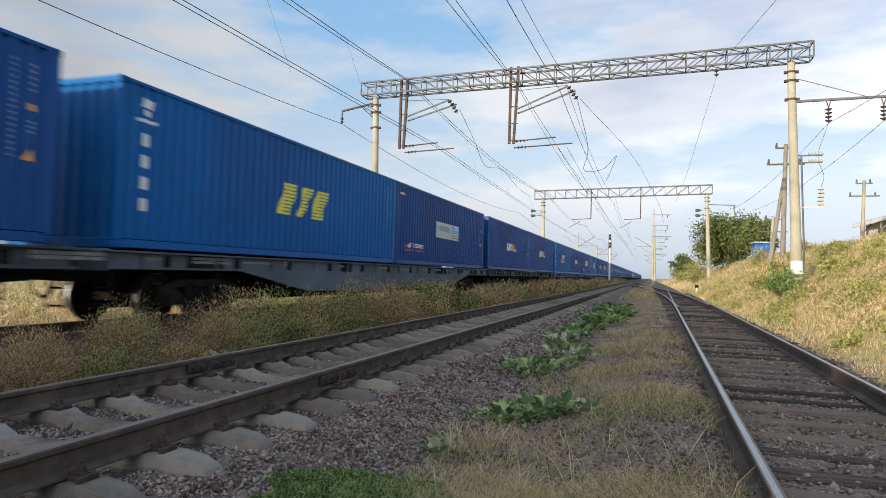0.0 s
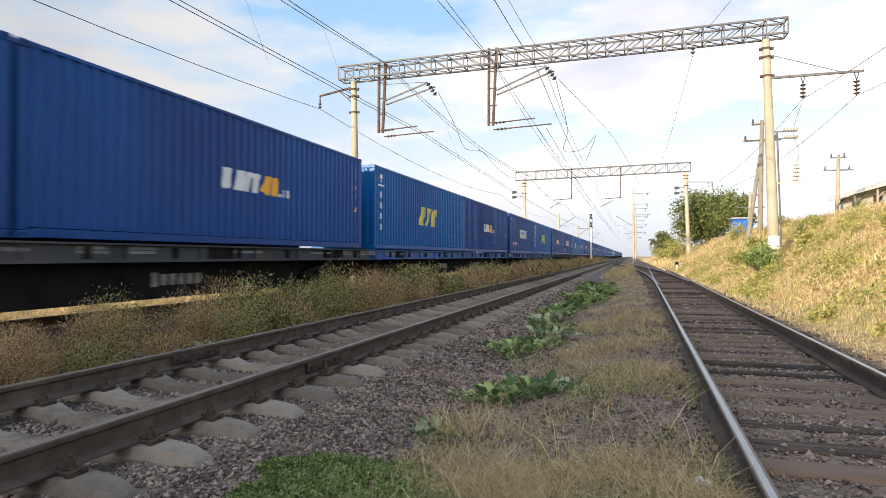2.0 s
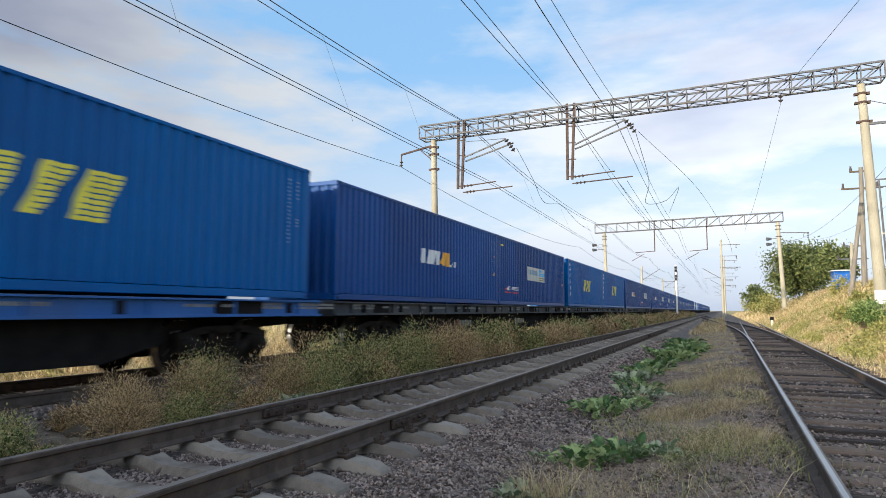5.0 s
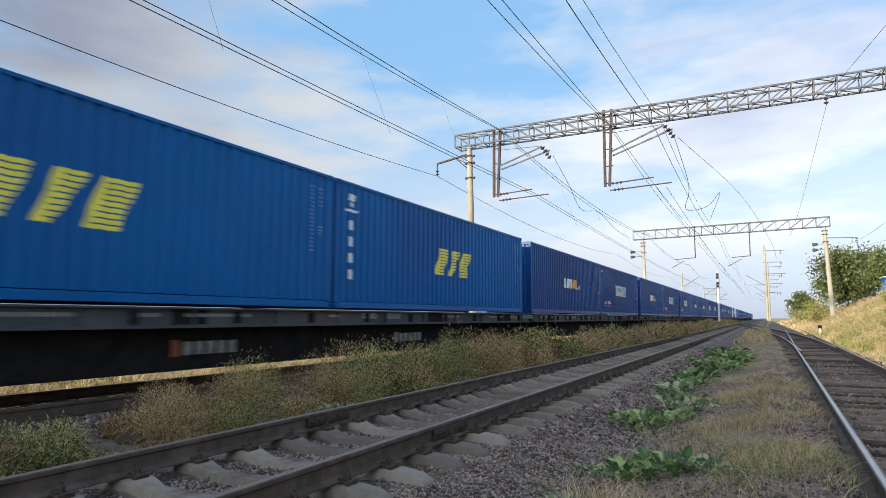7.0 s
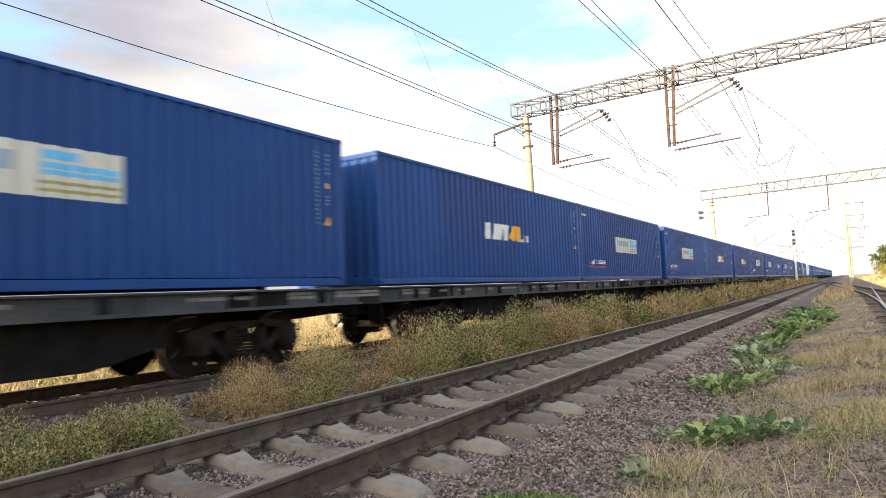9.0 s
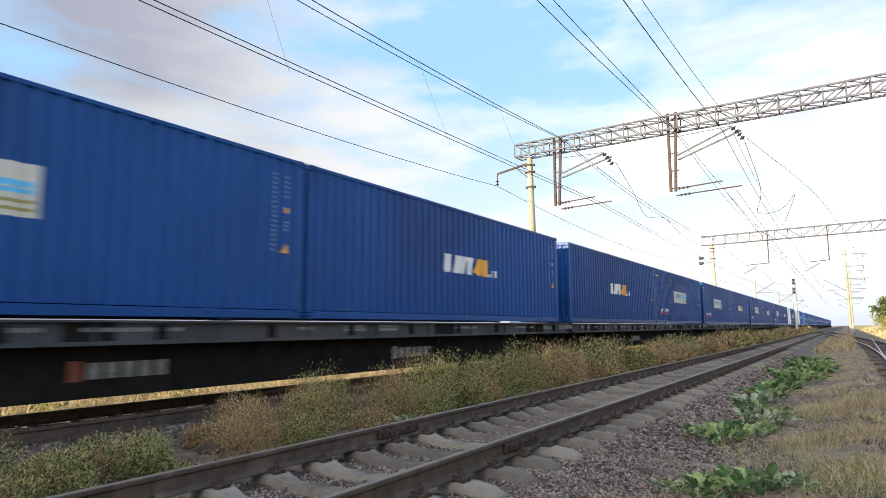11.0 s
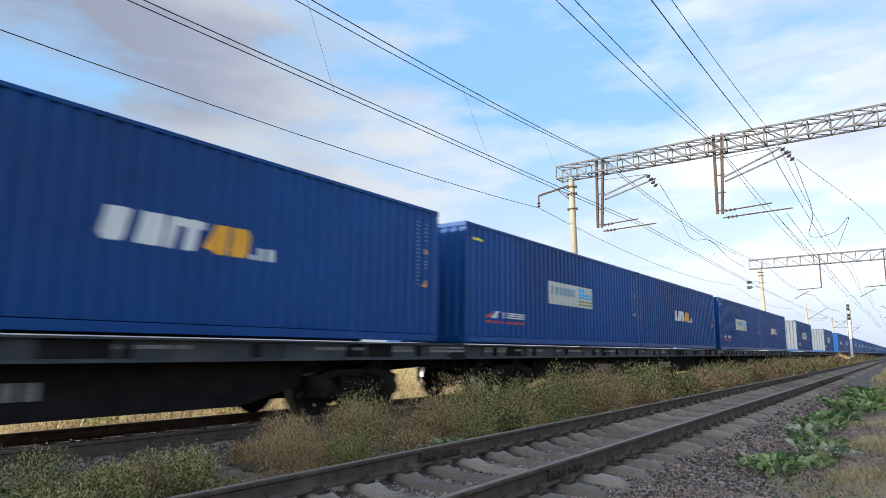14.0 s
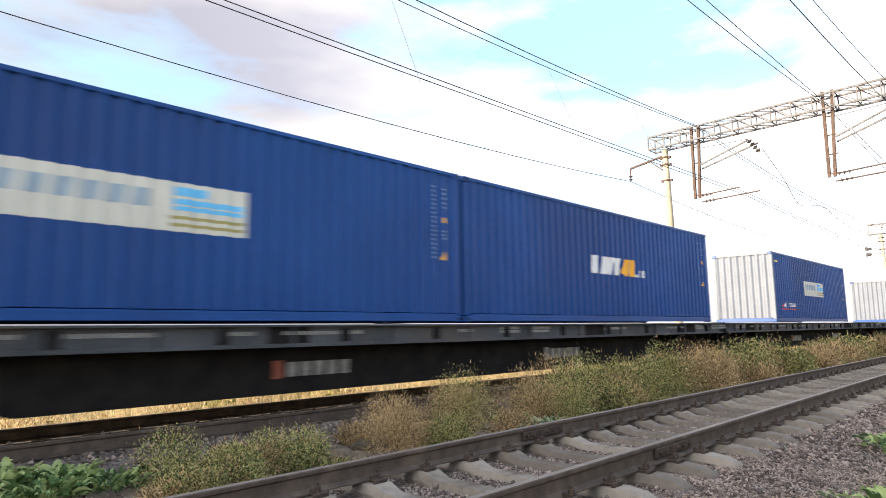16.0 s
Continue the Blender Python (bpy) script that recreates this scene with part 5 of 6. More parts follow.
def merge(pieces):
    vs, fs, o = [], [], 0
    for v, f in pieces:
        vs.append(v)
        fs.append(f + o)
        o += len(v)
    return np.concatenate(vs), np.concatenate(fs)


def off_sleepers(x, y):
    d = np.abs((y - SLEEPER_Y0 + SLEEPER_STEP / 2) % SLEEPER_STEP - SLEEPER_STEP / 2)
    on = (np.abs(x - NEAR_X) < 1.34) & (d < np.where(np.abs(x - NEAR_X) < 0.5, 0.105, 0.13))
    r = np.abs(np.abs(x - NEAR_X) - GAUGE / 2) < 0.09
    return ~(on | r)


def clear_siding(x, y):
    return (np.abs(x - siding_x(y)) > 0.09) & (np.abs(x - siding_x(y) - SIDING_GAUGE) > 0.09)


raw("ballast_stones", *merge([stones((-5.9, -1.35), (0.8, 7), 64000, 0.0225, off_sleepers, 1), stones((-5.9, -1.4), (7, 15), 26000, 0.034, off_sleepers, 2),
                              stones((-4.62, -3.36), (0.5, 9), 5200, 0.030, off_sleepers, 11), stones((-5.9, -1.6), (15, 34), 14000, 0.055, off_sleepers, 3)]), M_STONE, "grey-violet crushed stone ballast of the near track", "ballast")
raw("ballast_stones", *merge([stones((0.1, 3.0), (1.2, 9), 13000, 0.023, clear_siding, 4), stones((0.1, 3.2), (9, 22), 3500, 0.034, clear_siding, 5)]), M_STONE,
    "dusty grey stones between the siding's sleepers", "ballast")
raw("ballast_stones", *stones((-11.7, -7.5), (-3, 20), 7000, 0.055, lambda x, y: np.abs(np.abs(x - TRAIN_X) - GAUGE / 2) > 0.09, 6), M_STONE, "dark crushed stone under the train", "ballast")
raw("gravel", *stones((-8.3, -5.8), (-1, 14), 6000, 0.02, lambda x, y: patchy(x, y, 0.9, 1.5, -0.6), 9), M_STONE, "scattered stones on the earth between the tracks", "gravel")
raw("gravel", *stones((-1.5, 0.45), (1.5, 16), 40000, 0.0185, lambda x, y: (patchy(x, y, 1.3, 2.5, -0.75) | (x < -1.0)) & (x < 0.38), 8), M_STONE, "scattered small stones on trodden earth", "gravel")


# ---------------------------------------------------------------- grass and weeds
def blades(x, y, h, w, lean, seed, z=None):
    """Slim two-piece blades with a bent tip."""
    r = np.random.default_rng(seed)
    n = len(x)
    z = ground_z(x, y) - 0.02 if z is None else z
    a, b = r.uniform(0, 2 * np.pi, n), r.uniform(0, 2 * np.pi, n)
    l = lean * r.uniform(0.2, 1.3, n) * h
    dx, dy = np.cos(a) * l, np.sin(a) * l
    wx, wy = np.cos(b) * w, np.sin(b) * w
    v = np.empty((n, 5, 3))
    v[:, 0] = np.stack([x - wx, y - wy, z], 1)
    v[:, 1] = np.stack([x + wx, y + wy, z], 1)
    v[:, 2] = np.stack([x + dx * 0.35 + wx * 0.8, y + dy * 0.35 + wy * 0.8, z + h * 0.62], 1)
    v[:, 3] = np.stack([x + dx * 0.35 - wx * 0.8, y + dy * 0.35 - wy * 0.8, z + h * 0.62], 1)
    v[:, 4] = np.stack([x + dx, y + dy, z + h * r.uniform(0.8, 1.0, n)], 1)
    i = np.arange(n)[:, None] * 5
    f = np.concatenate([i + np.array([[0, 1, 2]]), i + np.array([[0, 2, 3]]), i + np.array([[3, 2, 4]])])
    return v.reshape(-1, 3), f


def field(xr, yr, n, seed, s=1.0, lo=-9.0, near=None):
    r = np.random.default_rng(seed)
    x = r.uniform(*xr, n)
    y = yr[0] + (yr[1] - yr[0]) * r.uniform(0, 1, n) ** (near or 1.0)
    ok = patchy(x, y, s, seed, lo)
    return x[ok], y[ok]


def bushes(cx, cy, height, spread, n_stem, n_leaf, seed, leaf=0.016, stemw=0.0022):
    """Wiry branching weeds: stems that fan out and fork, with tiny leaves or seed heads on the forks."""
    r = np.random.default_rng(seed)
    nb = len(cx)
    bx, by = np.repeat(cx, n_stem), np.repeat(cy, n_stem)
    hh, sp = np.repeat(height, n_stem), np.repeat(spread, n_stem)
    n = nb * n_stem
    a = r.uniform(0, 2 * np.pi, n)
    k = np.sqrt(r.uniform(0, 1, n))
    p0 = np.stack([bx + 0.25 * sp * k * np.cos(a), by + 0.25 * sp * k * np.sin(a), np.zeros(n)], 1)
    p0[:, 2] = ground_z(p0[:, 0], p0[:, 1]) - 0.02
    top = hh * r.uniform(0.55, 1.0, n) * (1 - 0.35 * k)
    p2 = p0 + np.stack([sp * k * np.cos(a) + r.normal(0, 0.05, n), sp * k * np.sin(a) + r.normal(0, 0.05, n), top], 1)
    p1 = (p0 + p2) / 2 + np.stack([-0.12 * sp * np.cos(a), -0.12 * sp * np.sin(a), 0.10 * top], 1) + r.normal(0, 0.02, (n, 3))
    tips = [(p0, p1, 1.0), (p1, p2, 0.7)]
    for _ in range(2):
        q = p1 + (p2 - p1) * r.uniform(0.1, 0.9, (n, 1))
        d = r.normal(0, 1, (n, 3)) * np.array([0.13, 0.13, 0.09]) * (hh[:, None] / 0.6) + np.array([0, 0, 0.06])
        tips.append((q, q + d, 0.6))
    vs = []
    for p, q, w in tips:
        b = r.uniform(0, 2 * np.pi, len(p))
        o = np.stack([np.cos(b), np.sin(b), 0 * b], 1) * stemw * w
        vs.append(np.stack([p - o, p + o, q + o * 0.5, q - o * 0.5], 1))
    v = np.concatenate(vs)
    m = len(v)
    i = np.arange(m)[:, None] * 4
    stems = (v.reshape(-1, 3), np.concatenate([i + np.array([[0, 1, 2]]), i + np.array([[0, 2, 3]])]))
    # leaves along the upper parts
    t = r.integers(0, n, nb * n_leaf)
    u = r.uniform(0.1, 1.0, (len(t), 1))
    c = p1[t] + (p2[t] - p1[t]) * u + r.normal(0, 0.045, (len(t), 3)) * (hh[t][:, None] / 0.6)
    d1, d2 = r.normal(0, 1, (len(t), 3)), r.normal(0, 1, (len(t), 3))
    d1 /= np.linalg.norm(d1, axis=1, keepdims=True)
    d2 /= np.linalg.norm(d2, axis=1, keepdims=True)
    s = leaf * r.uniform(0.5, 1.5, (len(t), 1))
    lv = np.stack([c - d1 * s, c + d2 * s * 0.5, c + d1 * s, c - d2 * s * 0.5], 1)
    j = np.arange(len(t))[:, None] * 4
    return stems, (lv.reshape(-1, 3), np.concatenate([j + np.array([[0, 1, 2]]), j + np.array([[0, 2, 3]])]))


def domes(cx, cy, rad, high, n, leaf, seed, thin=True):
    """Rounded, lobed tumbleweed clumps: short twigs (thin) or tiny leaves, dense towards the uneven shell."""
    r = np.random.default_rng(seed)
    k = len(cx)
    t = np.repeat(np.arange(k), n)
    m = len(t)
    a, e = r.uniform(0, 2 * np.pi, m), np.arcsin(r.uniform(0.0, 1.0, m))
    ph = r.uniform(0, 6.28, (k, 3))[t]
    lobe = 1 + (0.14 * np.sin(3 * a + ph[:, 0]) + 0.10 * np.sin(5 * e + 2 * a + ph[:, 1])) * np.cos(e) + 0.05 * np.sin(9 * a + 4 * e + ph[:, 2])
    u = r.uniform(0.05, 1, m) ** 0.45 * lobe * r.normal(1, 0.05, m)
    d = np.stack([np.cos(e) * np.cos(a), np.cos(e) * np.sin(a), np.sin(e)], 1)
    p = d * np.stack([rad[t] * u, rad[t] * u, high[t] * u], 1)
    p[:, 0] += cx[t]
    p[:, 1] += cy[t]
    p[:, 2] += ground_z(p[:, 0], p[:, 1]) - 0.02
    q = d * 0.8 + r.normal(0, 0.55, (m, 3)) + np.array([0, 0, 0.25])
    q /= np.linalg.norm(q, axis=1, keepdims=True)
    w = np.cross(q, r.normal(0, 1, (m, 3)))
    w /= np.linalg.norm(w, axis=1, keepdims=True)
    s = leaf * r.uniform(0.5, 1.5, (m, 1))
    long, wide = (2.0, 0.19) if thin else (1.0, 0.50)
    v = np.stack([p - w * s * wide, p + w * s * wide, p + q * s * long], 1)
    return v.reshape(-1, 3), np.arange(m * 3).reshape(m, 3)


def weed_strip():
    r = np.random.default_rng(21)
    dry, green, stalk = [], [], []
    for y0, y1, step, n, leaf, sw in ((1.8, 3.9, 0.15, 4400, 0.022, 0.0026), (3.9, 9, 0.27, 4600, 0.022, 0.0026), (9, 18, 0.27, 3800, 0.033, 0.004), (18, 36, 0.33, 1900, 0.055, 0.006), (36, 75, 0.45, 700, 0.11, 0.012), (75, 170, 0.8, 160, 0.24, 0.03)):
        y = np.arange(y0, y1, step)
        y = y + r.normal(0, step * 0.3, len(y))
        x = np.clip(-6.95 + r.normal(0, 0.50, len(y)), -7.9, -6.15)
        tall = np.interp(y, (2, 3.4, 5.2, 7.5, 9.5, 170), (0.66, 0.62, 0.86, 0.98, 1.22, 1.20))
        h = tall * r.uniform(0.50, 1.08, len(y)) * np.where(np.abs(x + 6.95) > 0.65, 0.7, 1.0)
        keep = ~((np.abs(y - 4.5) < 0.5) & (x < -6.3))
        x, y, h = x[keep], y[keep], h[keep]
        rad = h * r.uniform(0.46, 0.68, len(y)) + 0.10
        tan = ((y < 2.3) | ((y > 4.4) & (y < 8.2)) | ((y > 14) & (np.sin(y * 0.55) > -0.35))) ^ (r.uniform(0, 1, len(y)) < 0.2)
        for sel, pile, thin in ((tan, dry, True), (~tan, green, False)):
            if sel.any():
                pile.append(domes(x[sel], y[sel], rad[sel], h[sel], n, leaf * (1 if thin else 0.9), int(r.integers(1e6)), thin))
                stalk.append(bushes(x[sel], y[sel], h[sel] * 0.72, rad[sel] * 0.95, 14, 2, int(r.integers(1e6)), leaf, sw)[0])
                if not thin:
                    dry.append(domes(x[sel], y[sel], rad[sel] * 1.03, h[sel] * 1.05, n // 4, leaf, int(r.integers(1e6))))
    raw("dry_weeds", *merge(dry), M_WEEDSTEM, "brown dried tumbleweed between the tracks", "weeds")
    raw("green_weeds", *merge(green), M_WEEDGREEN, "grey-green bushy weeds between the tracks", "weeds")
    raw("weed_stalks", *merge(stalk), M_WEEDSTEM, "wiry straw-coloured weed stalks", "weeds")
    x, y = field((-8.0, -5.75), (2, 14), 6000, 31, 1.6, 0.0)
    h = r.uniform(0.04, 0.13, len(x))
    raw("dry_grass", *blades(x, y, h, 0.0022, 1.2, 32), M_STRAW, "thin dry grass between the tracks", "grass")


def foreground_grass():
    r = np.random.default_rng(41)
    pieces, green = [], []
    # thatch and standing straw on the trodden strip
    x, y = field((-1.5, 0.5), (1.6, 9), 15000, 42, 2.6, 0.45, 1.5)
    pieces.append(blades(x, y, r.uniform(0.05, 0.20, len(x)), 0.0014, 1.7, 43))
    x, y = field((-1.7, 0.5), (9, 40), 24000, 44, 1.5, 0.1, 1.5)
    pieces.append(blades(x, y, r.uniform(0.05, 0.15, len(x)), 0.0040, 1.8, 45))
    x, y = field((-1.9, 0.2), (40, 110), 6000, 46, 0.6, -0.6)
    pieces.append(blades(x, y, r.uniform(0.15, 0.4, len(x)), 0.02, 0.8, 47))
    # dense tangle of long bent straw at the strip's near end, with a few long stalks
    x, y = field((-1.35, 0.5), (2.2, 3.55), 9500, 142, 2.6, -0.2)
    pieces.append(blades(x, y, r.uniform(0.04, 0.14, len(x)), 0.0024, 2.8, 143))
    x, y = field((-1.5, 0.4), (2.3, 6.0), 260, 144)
    pieces.append(blades(x, y, r.uniform(0.12, 0.34, len(x)), 0.0026, 2.0, 145))
    # standing dry tufts
    for cx, cy, rad, n, hh in ((-1.05, 3.35, 0.42, 1500, 0.20), (-0.75, 3.1, 0.35, 900, 0.18), (-1.38, 4.45, 0.20, 230, 0.36), (-0.35, 3.3, 0.4, 700, 0.15), (0.15, 3.4, 0.3, 500, 0.15), (-0.1, 6.5, 0.5, 1300, 0.2),
                               (-0.5, 8.5, 0.6, 1300, 0.22), (0.2, 2.8, 0.28, 500, 0.16), (-0.5, 2.7, 0.4, 800, 0.16), (-0.2, 12, 0.8, 1200, 0.3)):
        a, k = r.uniform(0, 2 * np.pi, n), np.sqrt(r.uniform(0, 1, n)) * rad
        pieces.append(blades(cx + k * np.cos(a), cy + k * np.sin(a), hh * r.uniform(0.4, 1.1, n), 0.0018, 1.6, int(r.integers(1e6))))
    raw("dry_grass", *merge(pieces), M_STRAW, "matted dry straw-coloured grass on the strip between the tracks", "grass")
    # grey-green fine weeds among it
    x, y = field((-1.7, 0.5), (1.8, 14), 9000, 48, 1.6, 0.25, 1.4)
    green.append(blades(x, y, r.uniform(0.05, 0.2, len(x)), 0.0024, 0.9, 49))
    x, y = field((0.1, 3.2), (2.0, 25), 2500, 50, 1.4, 0.5, 1.3)
    green.append(blades(x, y, r.uniform(0.05, 0.2, len(x)), 0.003, 0.9, 51))
    cx, cy = r.uniform(-0.6, 0.45, 26), r.uniform(2.6, 7.5, 26)
    s, l = bushes(cx, cy, r.uniform(0.12, 0.26, 26), np.full(26, 0.2), 26, 90, 52, 0.009, 0.0014)
    raw("green_weeds", *merge(green + [s, l]), M_WEEDGREEN, "low grey-green weeds among dry grass", "weeds")
    # bright green mat at the ballast's foot
    n = 52000
    a, k = r.uniform(0, 2 * np.pi, n), np.sqrt(r.uniform(0, 1, n))
    k = k * (1 + 0.18 * np.sin(3 * a + 1) + 0.1 * np.sin(7 * a))
    p = np.stack([-1.68 + 0.68 * k * np.cos(a), 3.0 + 0.60 * k * np.sin(a), np.zeros(n)], 1)
    bulge = 0.11 + 0.045 * wobble(p[:, 0], p[:, 1], 15.0, 3.0)
    p[:, 2] = ground_z(p[:, 0], p[:, 1]) + bulge * np.clip(1.05 - k, 0, 1) ** 0.5 * r.uniform(0.35, 1.0, n)
    d, e = r.normal(0, 1, (n, 3)) + np.array([0, 0, 0.5]), r.normal(0, 1, (n, 3))
    d /= np.linalg.norm(d, axis=1, keepdims=True)
    e /= np.linalg.norm(e, axis=1, keepdims=True)
    s = r.uniform(0.007, 0.018, (n, 1))
    raw("green_grass", np.stack([p - e * s * 0.4, p + e * s * 0.4, p + d * s * 1.6], 1).reshape(-1, 3), np.arange(n * 3).reshape(n, 3), M_GRASS, "bright green cushion of low creeping plants", "grass")


def bank_grass():
    r = np.random.default_rng(61)
    gold, green = [], []
    for yr, n, h, w in (((4, 14), 34000, 0.19, 0.0026), ((14, 40), 54000, 0.21, 0.0052), ((40, 90), 22000, 0.36, 0.018), ((90, 200), 6000, 0.6, 0.06)):
        x, y = field((2.75, 13), yr, n, int(r.integers(1e6)))
        gold.append(blades(x, y, h * r.uniform(0.4, 1.5, len(x)) * np.where(x < 3.4, 0.5, 1), w, 0.8, int(r.integers(1e6))))
    raw("golden_grass", *merge(gold), M_GOLD, "sunlit golden dry grass on the embankment", "grass")
    x, y = field((2.9, 11), (6, 60), 20000, 66, 0.45, 0.1, 1.2)
    raw("green_grass", *blades(x, y, (0.12 + 0.004 * y) * r.uniform(0.5, 1.4, len(x)), 0.0035 + 0.0002 * y, 0.9, 67), M_WEEDGREEN, "fresher green grass in patches on the embankment", "grass")
    n = 260
    x, y = r.uniform(3.6, 10, n), r.uniform(9, 75, n)
    ok = patchy(x, y, 0.5, 6.0, -0.1)
    x, y = x[ok], y[ok]
    s, l = bushes(x, y, r.uniform(0.35, 0.75, len(x)), np.full(len(x), 0.4), 20, 90, 62, 0.035, 0.006)
    raw("green_weeds", *merge([l]), M_WEEDGREEN, "green weeds scattered on the embankment", "weeds")
    raw("weed_stalks", *merge([s]), M_GOLD, "straw stalks on the embankment", "weeds")
    n = 430
    x, y = r.uniform(3.2, 9.5, n), 7 + 48 * r.uniform(0, 1, n) ** 1.3
    h = r.uniform(0.18, 0.62, n) * np.interp(x, (3.2, 4.2), (0.55, 1))
    tan = patchy(x, y, 0.7, 8.0, 0.1)
    raw("dry_weeds", *domes(x[tan], y[tan], h[tan] * 0.9, h[tan], 260, 0.055, 68), M_GOLD, "tufted pale dry weeds on the embankment", "weeds")
    raw("green_weeds", *domes(x[~tan], y[~tan], h[~tan] * 0.9, h[~tan], 260, 0.05, 69, False), M_SCRUB, "low olive-green weed clumps on the embankment", "weeds")
    far = []
    for xr, yr, n, h, w in (((-24, -12.2), (-6, 30), 22000, 0.30, 0.008), ((-40, -12.2), (30, 120), 9000, 0.5, 0.03)):
        x, y = field(xr, yr, n, int(r.integers(1e6)))
        far.append(blades(x, y, h * r.uniform(0.4, 1.5, len(x)), w, 0.8, int(r.integers(1e6))))
    x, y = field((-15.5, -11.9), (-8, 32), 15000, int(r.integers(1e6)), 1.3, -0.3)
    far.append(blades(x, y, 0.42 * r.uniform(0.3, 1.3, len(x)), 0.007, 0.9, int(r.integers(1e6))))
    raw("golden_grass", *merge(far), M_GOLD, "sunlit golden grass beyond the train", "grass")
    n = 420
    x, y = -12.3 - 17 * r.uniform(0, 1, n) ** 1.4, r.uniform(-10, 60, n)
    h = r.uniform(0.35, 0.75, n) + 0.055 * (-12.3 - x)
    tan = r.uniform(0, 1, n) < 0.7
    raw("dry_weeds", *domes(x[tan], y[tan], h[tan] * 0.85, h[tan], 420, 0.06, 168), M_GOLD, "tall golden dry weeds beyond the train", "weeds")
    raw("green_weeds", *domes(x[~tan], y[~tan], h[~tan] * 0.8, h[~tan] * 0.8, 420, 0.06, 169, False), M_SCRUB, "olive weed clumps beyond the train", "weeds")


weed_strip()
foreground_grass()
bank_grass()


# ---------------------------------------------------------------- broad-leaved plants
def leaf_mesh(seed, kind):
    """A cupped, wavy leaf along +y on a short stalk."""
    r = random.Random(seed)
    bm = bmesh.new()
    rows = []
    for i in range(10):
        u = i / 9
        lobe = 1.0 if i in (0, 9) else (1.15 if i % 2 else 0.74) * r.uniform(0.85, 1.15)
        w = (0.03 if i == 0 else (0.27 if kind == "broad" else 0.14) * math.sin(math.pi * min(1, 0.10 + 0.90 * u)) ** 0.7 * (1.2 - 0.45 * u) * lobe) + 0.004
        zc = 0.46 * u - 0.62 * u * u
        rows.append([bm.verts.new((k * w, u + r.uniform(-0.02, 0.02), zc + abs(k) * 0.16 * math.sin(3.1 * u) + abs(k) * r.uniform(-0.09, 0.09))) for k in (-1, -0.5, 0, 0.5, 1)])
    for a, b in zip(rows, rows[1:]):
        for j in range(4):
            bm.faces.new((a[j], a[j + 1], b[j + 1], b[j]))
    return bm


LEAVES = {}


def plant(x, y, size, n, material, kind, label):
    g = tagged(new("leafy_plant"), label, "plant", "broad-leaved weeds")
    g.matrix_basis = pose(x, y, float(ground_z(x, y)))
    n = int(n * 1.9)
    for i in range(n):
        key = (material.name, kind, i % 4)
        a = i * 2.399
        d = size * 1.1 * math.sqrt((i + 0.5) / n)
        rot = pose(d * math.sin(-a), d * math.cos(a), random.uniform(0.0, 0.45) * size, random.uniform(8, 68), random.uniform(-40, 40), i * 137.5 + random.uniform(-35, 35))
        m = rot @ Matrix.Diagonal((*([size * random.uniform(0.28, 0.70)] * 3), 1))
        if key not in LEAVES:
            o = part("leaf", leaf_mesh(i + (11 if kind == "broad" else 29), kind), material, g, smooth=True)
            LEAVES[key] = o
        else:
            o = share(LEAVES[key], g, Matrix.Identity(4))
        o.matrix_basis = m
    return g


for x, y, s, n, mt, kd in ((-1.35, 5.65, 0.25, 30, M_LEAF, "broad"), (-1.02, 5.85, 0.27, 30, M_LEAF, "broad"), (-0.72, 5.95, 0.22, 22, M_LEAFDULL, "broad"), (-1.66, 5.75, 0.19, 14, M_LEAFDULL, "slim"), (-1.62, 4.45, 0.17, 18, M_LEAFDULL, "broad"),
                           (-1.75, 8.7, 0.32, 28, M_LEAF, "broad"), (-1.45, 9.3, 0.30, 24, M_LEAF, "broad"), (-1.5, 11.6, 0.32, 24, M_LEAF, "slim"), (-1.8, 13.0, 0.36, 28, M_LEAFDULL, "broad"),
                           (-1.6, 16.0, 0.42, 28, M_LEAF, "broad"), (-1.2, 18.5, 0.44, 33, M_LEAF, "broad"), (-1.75, 20.5, 0.48, 33, M_LEAF, "broad"), (-1.1, 22.5, 0.48, 33, M_LEAF, "broad"), (-1.5, 26, 0.53, 33, M_LEAF, "broad"),
                           (-1.3, 10.2, 0.30, 22, M_LEAFDULL, "broad"), (-1.7, 14.4, 0.38, 22, M_LEAF, "broad"), (-1.35, 24.2, 0.5, 26, M_LEAF, "broad"), (-6.05, 7.15, 0.27, 33, M_LEAFDULL, "slim"), (-6.0, 7.6, 0.27, 28, M_LEAFDULL, "slim"),
                           (-7.75, 1.35, 0.30, 60, M_LEAF, "broad"), (-7.45, 1.75, 0.27, 50, M_LEAF, "slim"), (-7.9, 0.85, 0.32, 60, M_LEAF, "broad"), (-7.25, 1.1, 0.28, 50, M_LEAF, "broad"), (-7.5, 0.4, 0.32, 60, M_LEAF, "broad"), (-7.0, 0.5, 0.28, 45, M_LEAF, "slim"), (-6.9, 7.75, 0.26, 34, M_LEAF, "slim"),
                           (-6.9, 2.7, 0.25, 24, M_LEAFDULL, "slim"), (-7.2, 3.4, 0.25, 24, M_LEAFDULL, "slim")):
    plant(x, y, s, n, mt, kd, "green broad-leaved weed on the ground" if mt is M_LEAF else "dusty grey-green leafy weed on the ground")


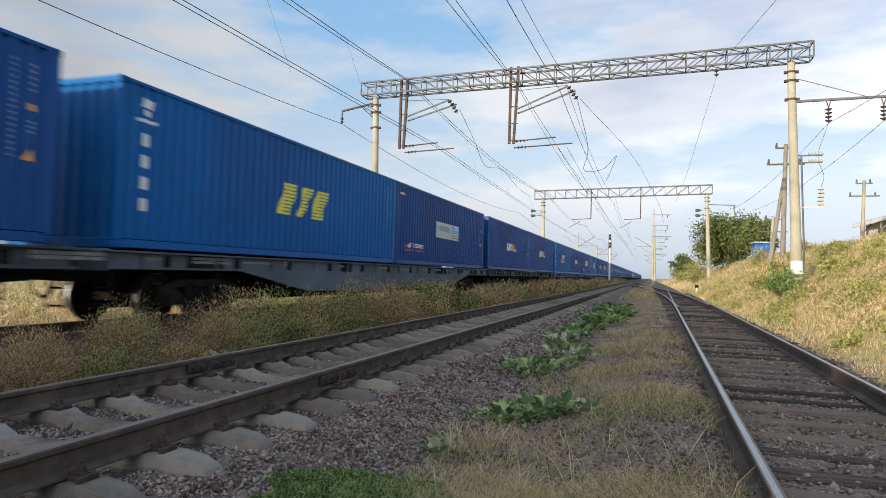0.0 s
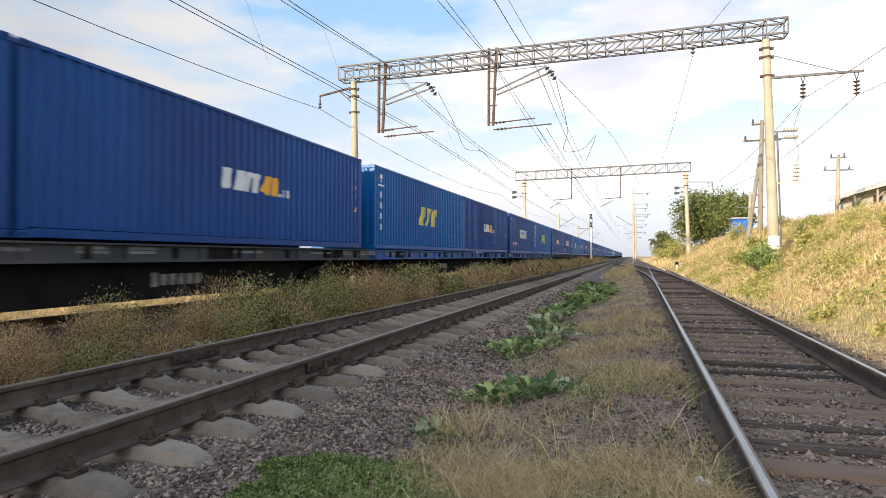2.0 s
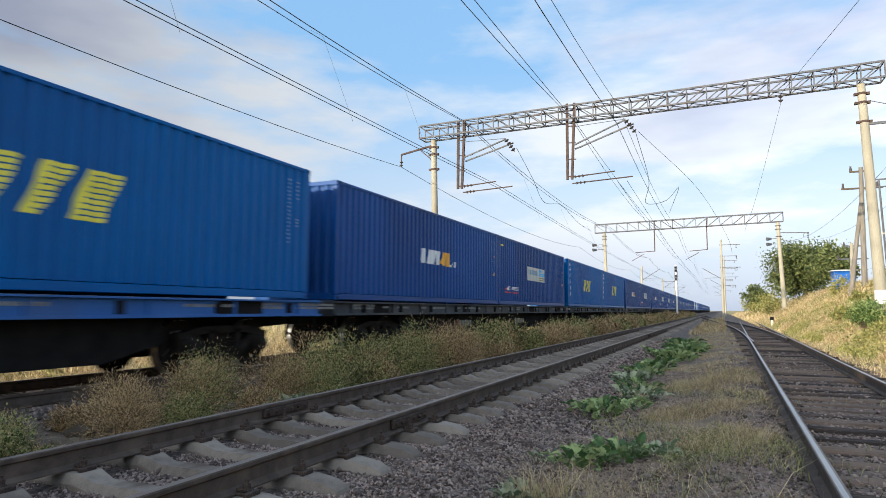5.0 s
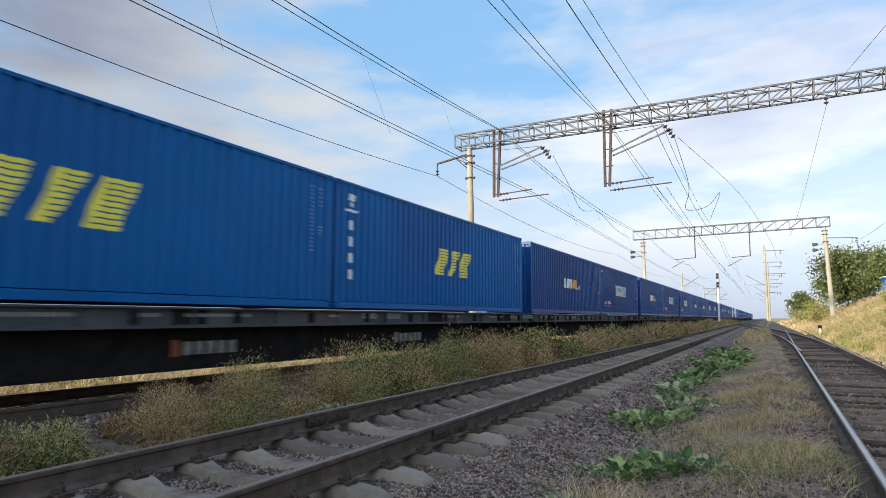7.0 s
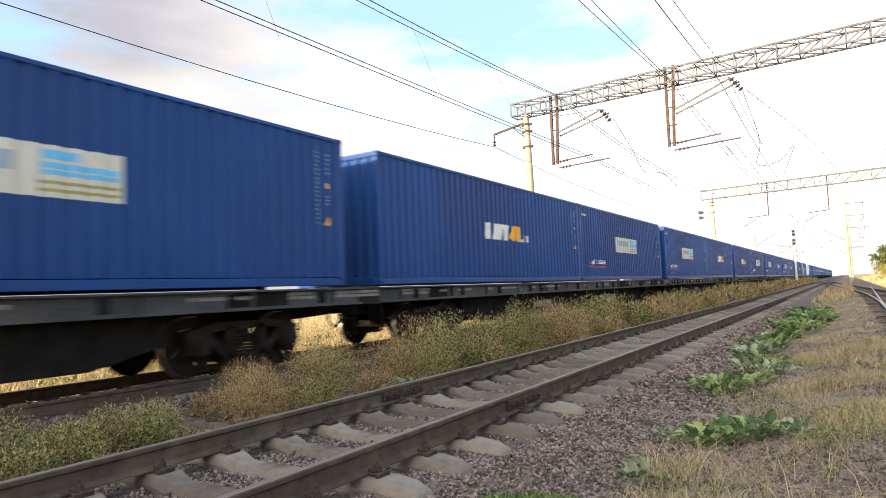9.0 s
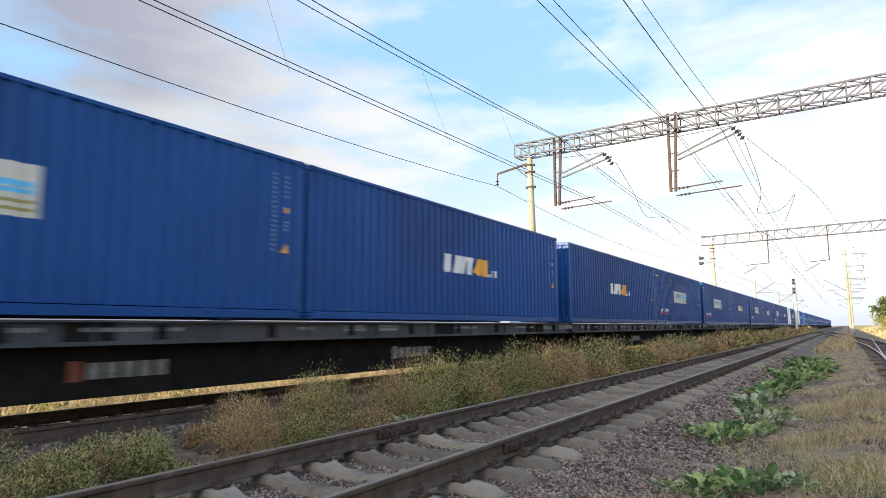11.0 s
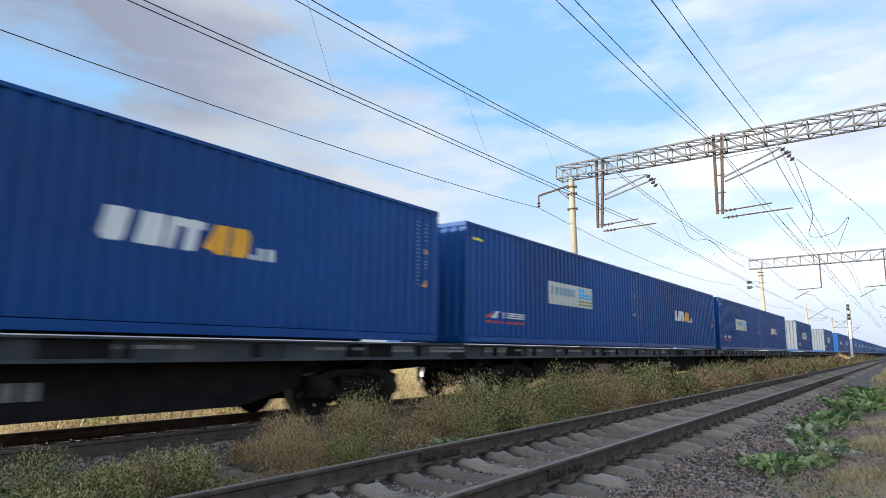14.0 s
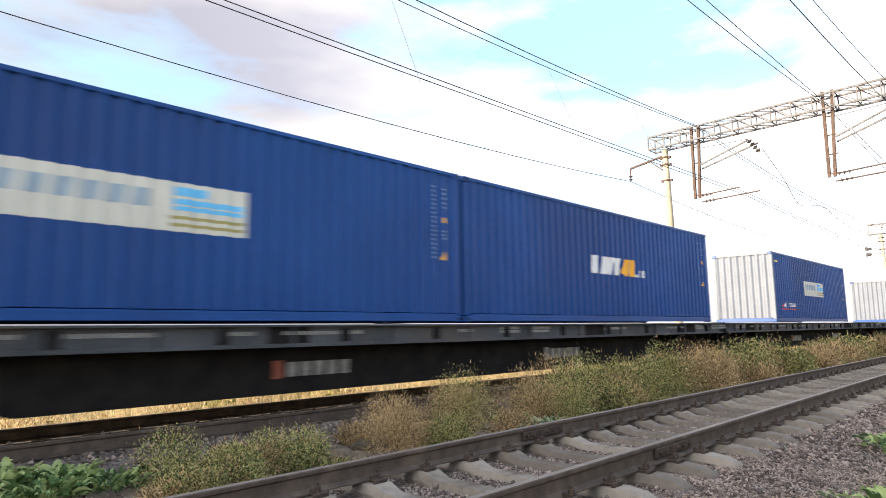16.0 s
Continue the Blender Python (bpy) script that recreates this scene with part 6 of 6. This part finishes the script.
# ---------------------------------------------------------------- trees and bushes
def crown(c, rad, n, leaf, seed, flat=0.85):
    """Leaves in uneven clumps round the limbs' ends."""
    r = np.random.default_rng(seed)
    k = 34
    d = r.normal(0, 1, (k, 3))
    d /= np.linalg.norm(d, axis=1, keepdims=True)
    cc = np.array(c) + d * np.array([rad, rad, rad * flat]) * r.uniform(0.35, 0.95, (k, 1))
    t = r.integers(0, k, n)
    p = cc[t] + r.normal(0, rad * 0.17, (n, 3))
    d1, d2 = r.normal(0, 1, (n, 3)), r.normal(0, 1, (n, 3))
    d1 /= np.linalg.norm(d1, axis=1, keepdims=True)
    d2 /= np.linalg.norm(d2, axis=1, keepdims=True)
    s = leaf * r.uniform(0.6, 1.4, (n, 1))
    v = np.stack([p - d1 * s, p + d2 * s * 0.55, p + d1 * s, p - d2 * s * 0.55], 1)
    return v.reshape(-1, 3), np.arange(n * 4).reshape(n, 4), cc


def tree(name, x, y, height, rad, n, leaf, label, seed, mat=None):
    g = tagged(new(name), label, "tree" if name == "tree" else "bush")
    z = float(ground_z(x, y))
    c = (x, y, z + height - rad * 0.8)
    v, f, cc = crown(c, rad, n, leaf, seed)
    bm = bmesh.new()
    rod(bm, (x, y, z - 0.3), (x, y, z + height * 0.45), 0.035 * height, 0.02 * height, n=8)
    trunk = part("trunk", bm, M_BARK, g)
    bm = bmesh.new()
    for q in cc[::2]:
        rod(bm, (x, y, z + height * 0.25), tuple(q), 0.013 * height, 0.004 * height, n=5)
    part("bough", bm, M_BARK, g)
    ob = raw("crown", v, f, mat or M_TREE, parent=g)
    del ob["kind"]


tree("tree", 8.3, 77, 6.1, 3.5, 18000, 0.15, "full green roadside tree on the embankment", 71)
tree("tree", 9.8, 68, 4.2, 2.0, 7000, 0.15, "green roadside tree beside the shed", 72)
tree("tree", 5.2, 112, 4.6, 2.0, 5000, 0.2, "small green tree far along the bank", 73)
tree("bush", 4.12, 23.6, 1.25, 0.58, 2400, 0.042, "green leafy bush on the embankment", 74, M_GRASS)
tree("bush", 4.45, 24.4, 1.05, 0.5, 1700, 0.042, "green leafy bush on the embankment", 75, M_GRASS)
for i, (x, y, h) in enumerate(((4.9, 76, 2.2), (5.0, 85, 2.4), (4.3, 98, 2.2), (6.3, 92, 2.8), (6.5, 128, 3.2), (5.8, 150, 3.4), (8.2, 33, 0.5), (7.2, 21, 0.5), (5.9, 16, 0.5), (6.4, 38, 0.8), (8.6, 36, 0.6), (8.4, 42, 0.9), (7.6, 30, 0.6), (5.2, 19, 0.6), (6.1, 26, 0.8), (4.9, 33, 0.8), (7.4, 50, 1.3))):
    tree("bush", x, y, h, h * 0.62, 900, 0.035 + 0.03 * h, "dusty olive scrub bush on the embankment", 80 + i, M_SCRUB)


# ---------------------------------------------------------------- small things
def litter(x, y, s, mat, name, label, seed):
    r = random.Random(seed)
    bm = bmesh.new()
    bmesh.ops.create_icosphere(bm, subdivisions=2, radius=s)
    for v in bm.verts:
        v.co *= r.uniform(0.75, 1.2)
        v.co.z *= 0.55
    o = part(name, bm, mat, None)
    o.matrix_basis = pose(x, y, float(ground_z(x, y)) + s * 0.25, 0, 0, r.uniform(0, 360))
    tagged(o, label, "stone" if name == "stone" else "litter")


litter(0.30, 3.15, 0.06, M_WHITE, "litter", "crumpled white scrap of litter on the grass", 1)
for i, (x, y, s) in enumerate(((-1.1, 10.4, 0.07), (-0.5, 10.8, 0.06), (-0.9, 7.4, 0.05), (-1.35, 7.1, 0.06), (-0.2, 13.0, 0.06), (-0.7, 5.2, 0.035), (-0.35, 5.6, 0.03), (0.1, 9.0, 0.05))):
    litter(x, y, s, M_CONCRETE, "stone", "pale loose stone lying on dry grass", 10 + i)
litter(-7.3, 4.95, 0.17, M_BARK, "stone", "dark lump of slag between the tracks", 30)

motions()
